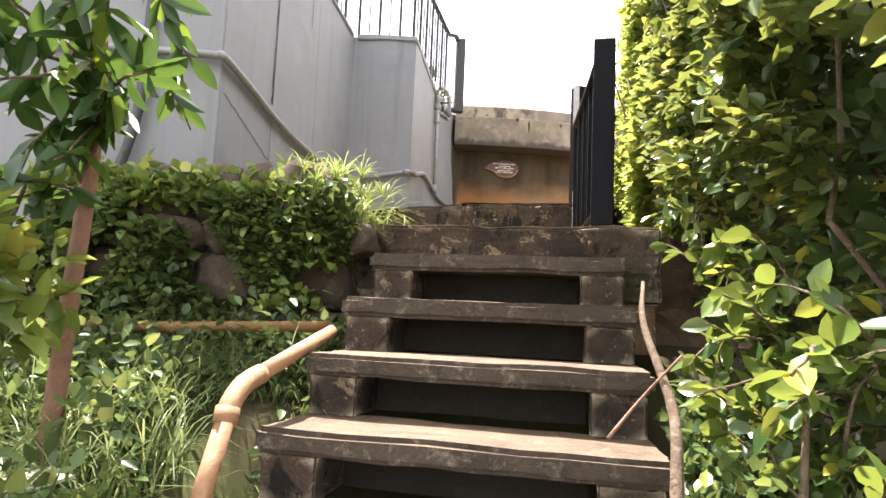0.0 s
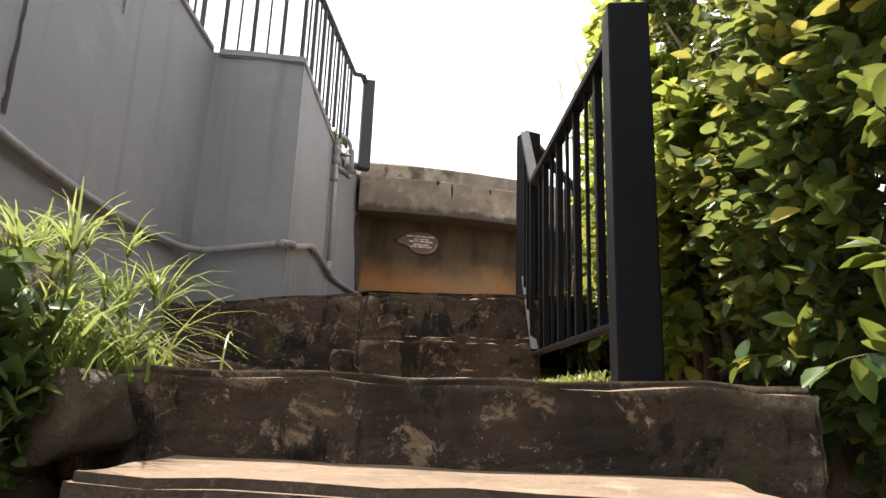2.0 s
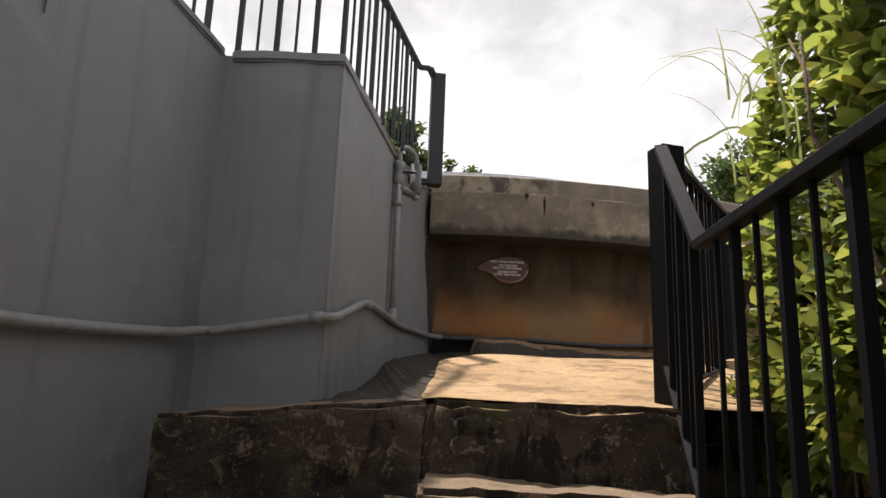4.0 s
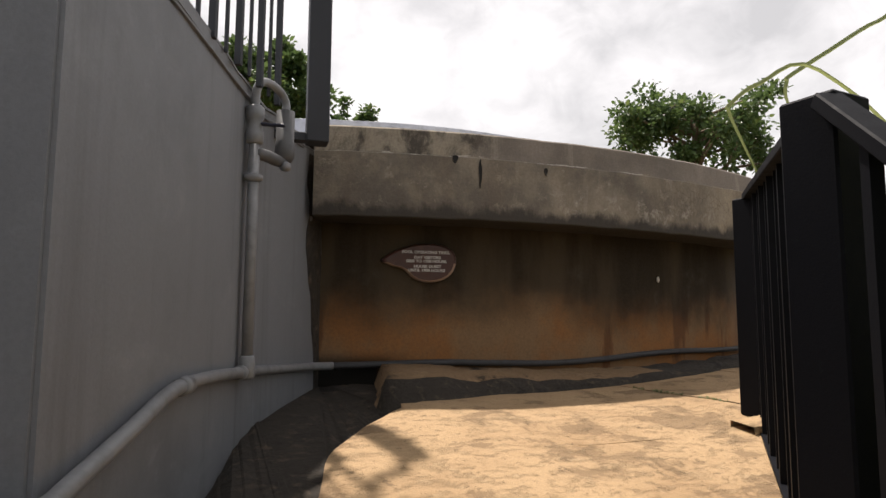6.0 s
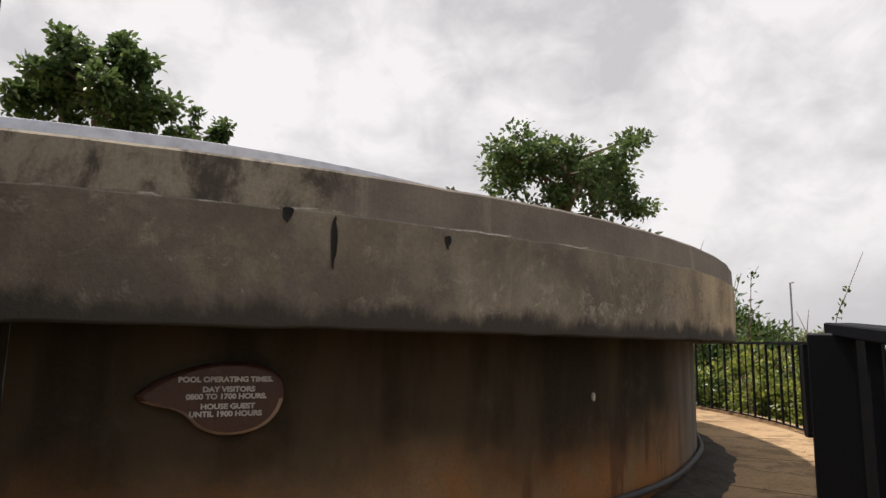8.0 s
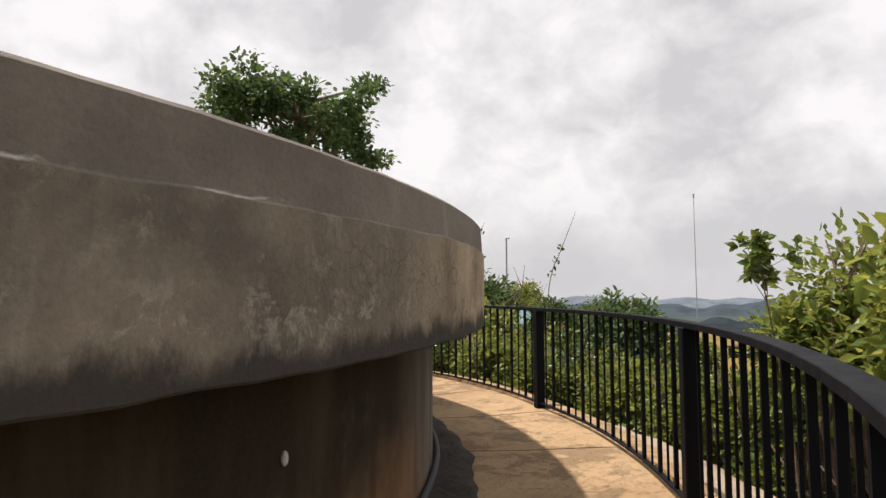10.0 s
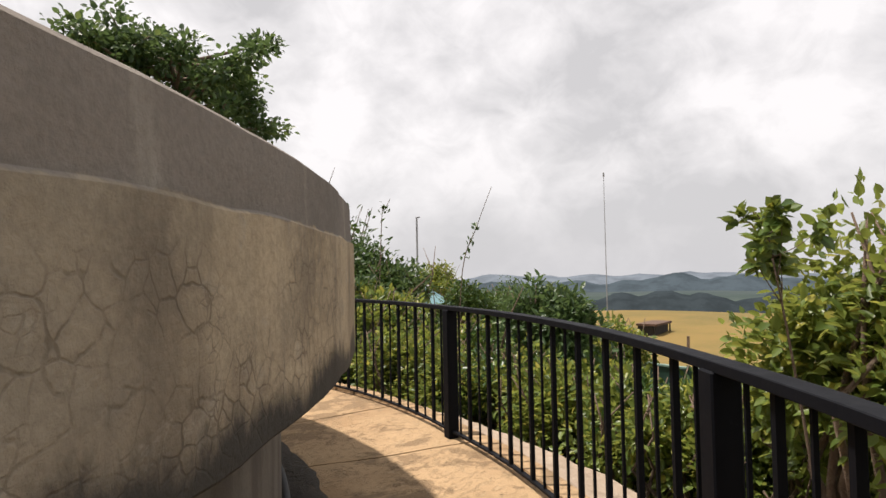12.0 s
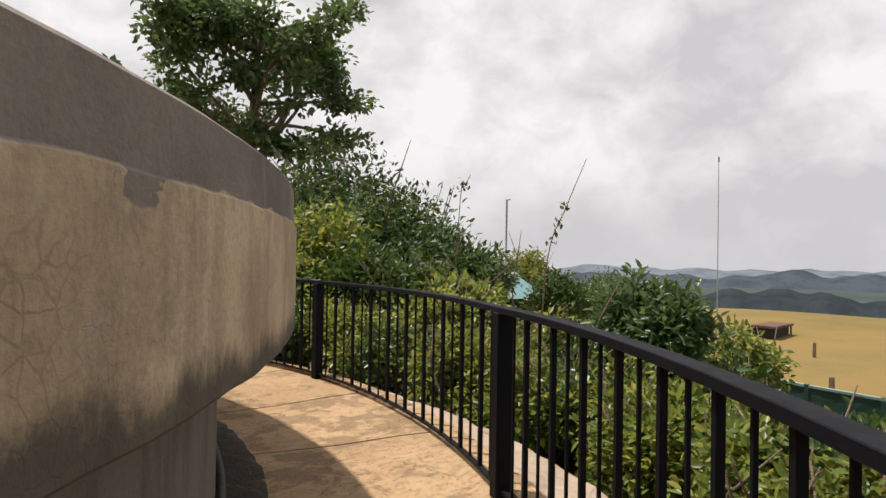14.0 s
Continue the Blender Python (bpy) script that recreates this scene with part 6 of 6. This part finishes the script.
# rising thicket and trees beyond the pool
for i, (px, d, top, rad) in enumerate(((520, 17, 8.0, 2.4), (545, 16, 7.6, 2.2), (560, 15, 6.3, 1.9), (630, 16, 6.9, 2.1), (690, 15.5, 6.0, 1.7), (740, 15, 5.6, 1.5), (775, 15, 5.2, 1.2), (870, 27, 5.3, 1.5), (600, 12, 5.1, 1.3), (700, 11.5, 4.75, 1.2), (745, 11.5, 4.5, 0.9), (915, 20, 4.5, 1.2), (960, 22, 4.2, 1.3), (500, 13, 6.0, 1.7), (450, 15, 6.5, 2.0), (1010, 30, 4.4, 1.8))):
    x, y = plan(4.23, 9.56, 47.7, px, d)
    build_bush("bush", "dense thicket of green shrubs on the hillside", (x, y, top - rad), (rad, rad, rad * 1.05), 3600, (0.09, 0.2), (TREE_LEAF, DARK_LEAF, BRIGHT_LEAF)[(i * 2) % 3 if i > 6 else i % 2], 400 + i, 0.45, 20)
build_tree("tree", "spreading broad-leaved tree behind the pool", (*plan(4.23, 9.56, 47.7, 375, 19), 2.0), 10.6, (3.7, 3.7, 3.1), 13000, (0.12, 0.26), TREE_LEAF, 501, (0.45, 0.3), 17, 0.26)
build_tree("tree", "dark green tree standing behind the pool", (*plan(0.71, 6.81, 21.4, 130, 27), 1.0), 15.2, (3.3, 3.3, 3.6), 10000, (0.18, 0.36), TREE_LEAF, 502, (0.2, 0.2), 11, 0.3)
build_tree("tree", "dark green tree standing behind the pool", (*plan(0.71, 6.81, 21.4, 330, 29), 1.0), 13.6, (2.1, 2.1, 2.6), 5000, (0.18, 0.36), TREE_LEAF, 503, (0.3, 0.1), 9, 0.25)
build_tree("tree", "mop-headed small tree beyond the pool", (10.9, 32.6, 1.0), 10.05, (0.9, 0.9, 0.9), 1500, (0.2, 0.4), DARK_LEAF, 504, (0.1, 0.1), 6, 0.16, 0.8)


# ------------------------------------------------------------------ reeds and thin stalks
def build_reeds():
    rng = np.random.default_rng(77)
    reed = thing("reed", "tall reed with long bent yellow-green blades", "reed", (3.3, 7.75, 2.6))
    bm = bmesh.new()
    def blade(points, width):
        pts = smooth_path(points, 5)
        prev = None
        for i, p in enumerate(pts):
            t = i / (len(pts) - 1)
            w = width * math.sin(math.pi * (0.12 + 0.86 * t)) + 0.002
            d = (pts[min(i + 1, len(pts) - 1)] - pts[max(i - 1, 0)]).normalized()
            s = d.cross(Vector((0.5, 0.8, 0.1))).normalized()
            cur = [bm.verts.new(p - s * w), bm.verts.new(p + Vector((0.004, -0.006, 0)) * 1.0), bm.verts.new(p + s * w)]
            if prev:
                for k in range(2):
                    bm.faces.new((prev[k], prev[k + 1], cur[k + 1], cur[k]))
            prev = cur
    blade([(3.30, 7.75, 2.7), (3.42, 7.85, 4.2), (3.36, 7.98, 5.25), (3.206, 8.0, 5.277), (2.876, 8.0, 5.075), (2.64, 8.0, 4.923), (2.622, 8.0, 4.895), (2.610, 8.0, 4.823), (2.632, 8.0, 4.709), (2.606, 8.0, 4.55)], 0.010)
    blade([(3.30, 7.72, 2.7), (2.9, 7.5, 4.2), (2.35, 7.45, 4.72), (2.05, 7.45, 4.64), (1.91, 7.45, 4.54), (1.90, 7.45, 4.51), (1.93, 7.43, 4.40), (1.99, 7.40, 4.22)], 0.007)
    blade([(3.36, 7.72, 2.7), (3.45, 7.7, 4.3), (3.5, 7.6, 5.1), (3.62, 7.5, 5.35), (3.8, 7.4, 5.2)], 0.008)
    part("blade", bm, REED, reed, smooth=True)
    tall = thing("bamboo", "thin arching bamboo shoots rising over the hedge", "bamboo", (1.75, 5.2, 2.6))
    cane, meshes = bmesh.new(), []
    for k in range(6):
        x, y = 1.62 + rng.uniform(0, 0.45), 4.6 + rng.uniform(0, 1.2)
        h = rng.uniform(1.8, 2.7)
        lx, ly = rng.uniform(-0.5, 0.1), rng.uniform(-0.3, 0.3)
        path = smooth_path([(x, y, 2.3), (x + lx * 0.2, y + ly * 0.2, 2.3 + h * 0.6), (x + lx, y + ly, 2.3 + h)], 5)
        branch_bm(cane, path, 0.007, 0.002, 6)
        pa = np.array([tuple(p) for p in path[4:]])
        c = pa[rng.integers(0, len(pa), 26)]
        meshes.append(leaf_cloud(rng, c, rng.normal(0, 0.7, (26, 3)), (0.09, 0.2), 0.11, 0.5, 0.4))
    tips = np.stack([rng.normal(1.52, 0.07, 20), rng.uniform(5.4, 6.0, 20), rng.uniform(3.75, 4.35, 20)], 1)
    for tip in tips:
        numpy_mesh("blade", *blade_cloud(rng, tip[None, :], (0.3, 0.7), (0.007, 0.014), 1.2), REED, tall, "long pale arching blade")
    part("cane", cane, BARK, tall, smooth=True)
    numpy_mesh("foliage", *join(meshes), GRASS, tall)
    # weed stalks standing above the bushes
    for px0, py0, px1, py1, d in ((905, 490, 967, 325, 10.4), (755, 390, 772, 348, 13.0)):
        x0, y0 = plan(4.23, 9.56, 47.7, px0, d)
        x1, y1 = plan(4.23, 9.56, 47.7, px1, d)
        z0, z1 = 4.64 + (484 - py0) / 1109 * d, 4.64 + (484 - py1) / 1109 * d
        stalk = thing("weed_stalk", "thin leaning weed stalk above the bushes", "weed", (x0, y0, 2.5))
        bm = bmesh.new()
        path = smooth_path([(x0 - 0.2, y0, 2.6), (x0, y0, z0), ((x0 + x1) / 2, (y0 + y1) / 2, (z0 + z1) / 2 + 0.05), (x1, y1, z1)], 5)
        branch_bm(bm, path, 0.012, 0.005, 6)
        part("stem", bm, BARK, stalk, smooth=True)
        pa = np.array([tuple(p) for p in path[6:11]])
        c = pa[rng.integers(0, 5, 26)] + rng.normal(0, 0.05, (26, 3))
        numpy_mesh("foliage", *leaf_cloud(rng, c, rng.normal(0, 0.7, (26, 3)), (0.06, 0.13), 0.5, 0.2, 0.4), TREE_LEAF, stalk)


build_reeds()


# ------------------------------------------------------------------ things in the distance
def build_far_things():
    steel = plain("galvanised", (0.30, 0.31, 0.33), 0.5)
    mast = thing("radio_mast", "thin pale steel mast standing beyond the field", "mast", (44.3, 25.8, 1.0))
    part("pole", tube([(44.3, 25.8, 0.3), (44.3, 25.8, 10.9)], [0.04, 0.02], 8), steel, mast)
    part("finial", tube([(44.3, 25.8, 10.9), (44.3, 25.8, 11.2)], 0.06, 8), steel, mast)
    x, y = plan(4.23, 9.56, 47.7, 833, 23.2)
    lamp = thing("lamp_post", "slender grey lamp post behind the trees", "lamp post", (x, y, 1.2))
    part("pole", tube([(x, y, 1.0), (x, y, 6.68)], 0.035, 8), steel, lamp)
    part("head", box_between((x, y, 6.7), (x + 0.22, y + 0.05, 6.73), 0.1, 0.05, 0.008), steel, lamp)
    # low dark shelter in the field
    x, y = plan(4.23, 9.56, 47.7, 1280, 36.4)
    shed = thing("shelter", "low dark brown shelter with a flat roof in the field", "shelter", (x, y, 1.9))
    z0 = ground_z(x, y) - 0.05
    dark = rough_surface("charred_timber", (0.02, 0.017, 0.014), (0.01, 0.009, 0.008), (0.04, 0.03, 0.025), 3, 50, 0.9, 0.5)
    roofm = rough_surface("brown_roof", (0.10, 0.055, 0.035), (0.05, 0.03, 0.02), (0.14, 0.08, 0.05), 3, 50, 0.8, 0.5)
    for dx, dy in ((-1.25, -0.6), (1.25, -0.6)):
        part("post", box_between((x + dx, y + dy, z0), (x + dx, y + dy, 1.38), 0.07, 0.07, 0.004), dark, shed)
    part("wall", prism([(x - 1.25, y - 0.5), (x + 1.25, y - 0.5), (x + 1.25, y + 0.4), (x - 1.25, y + 0.4)], z0, 1.36, 0.01), dark, shed)
    part("roof", worn(prism([(x - 1.35, y - 0.7), (x + 1.35, y - 0.7), (x + 1.35, y + 0.45), (x - 1.35, y + 0.45)], 1.38, 1.5, 0.01), 0.01), roofm, shed)
    # dark green sheeting along the field's near edge
    green = rough_surface("green_sheeting", (0.006, 0.04, 0.026), (0.003, 0.018, 0.013), (0.015, 0.07, 0.045), 2, 40, 0.6, 0.4)
    lip = plain("pale_green_lip", (0.16, 0.26, 0.22), 0.5)
    screen = thing("green_screen", "dark green sheeting screen at the edge of the field", "screen", (15.6, 11.0, 1.2))
    pts = [plan(4.23, 9.56, 47.7, px, d) for px, d in ((1235, 12.4), (1330, 12.0), (1450, 11.8), (1568, 11.6), (1760, 11.9), (2050, 13))]
    for k, (p, q) in enumerate(zip(pts, pts[1:])):
        zt = 2.70 - 0.05 * k
        part("sheet", worn(box_between((*p, zt - 0.55), (*q, zt - 0.60), 0.03, 1.0, 0), 0.02, 3), green, screen)
        part("top_edge", box_between((*p, zt - 0.03), (*q, zt - 0.08), 0.07, 0.045, 0.004), lip, screen, "paler top edge")
        part("post", box_between((*p, 0.4), (*p, zt), 0.07, 0.07, 0.004), green, screen)
    # stump post and tall thin post in the field
    for px, py, h, d in ((1376, 655, 0.75, 19.0), (1352, 600, 0.6, 30.0)):
        x, y = plan(4.23, 9.56, 47.7, px, d)
        z = ground_z(x, y)
        post = thing("fence_post", "weathered wooden post standing in the dry grass", "post", (x, y, z))
        part("timber", worn(box_between((x, y, z - 0.1), (x, y, z + h), 0.11, 0.11, 0.01), 0.01, 5), BARK, post)
    # small hut roof shining among the trees
    x, y = plan(4.23, 9.56, 47.7, 838, 23)
    hut = thing("hut", "small hut with a shiny pale teal metal roof among the trees", "hut", (x, y, 1.4))
    part("wall", prism([(x - 0.7, y - 0.7), (x + 0.7, y - 0.7), (x + 0.7, y + 0.7), (x - 0.7, y + 0.7)], ground_z(x, y) - 0.1, 3.25, 0.01), dark, hut)
    bm = bmesh.new()
    low = [bm.verts.new((x + sx * 1.0, y + sy * 1.0, 3.22)) for sx, sy in ((-1, -1), (1, -1), (1, 1), (-1, 1))]
    top = [bm.verts.new((x + sx * 0.25, y + sy * 0.25, 3.95)) for sx, sy in ((-1, -1), (1, -1), (1, 1), (-1, 1))]
    for k in range(4):
        bm.faces.new((low[k], low[(k + 1) % 4], top[(k + 1) % 4], top[k]))
    bm.faces.new(top)
    bm.faces.new(low[::-1])
    roof = part("roof", bm, plain("teal_metal", (0.30, 0.52, 0.54), 0.22, 0.6), hut)
    part("ridge_cap", prism([(x - 0.28, y - 0.28), (x + 0.28, y - 0.28), (x + 0.28, y + 0.28), (x - 0.28, y + 0.28)], 3.95, 4.08, 0.02), plain("white_cap", (0.8, 0.8, 0.8), 0.3), hut)


build_far_things()
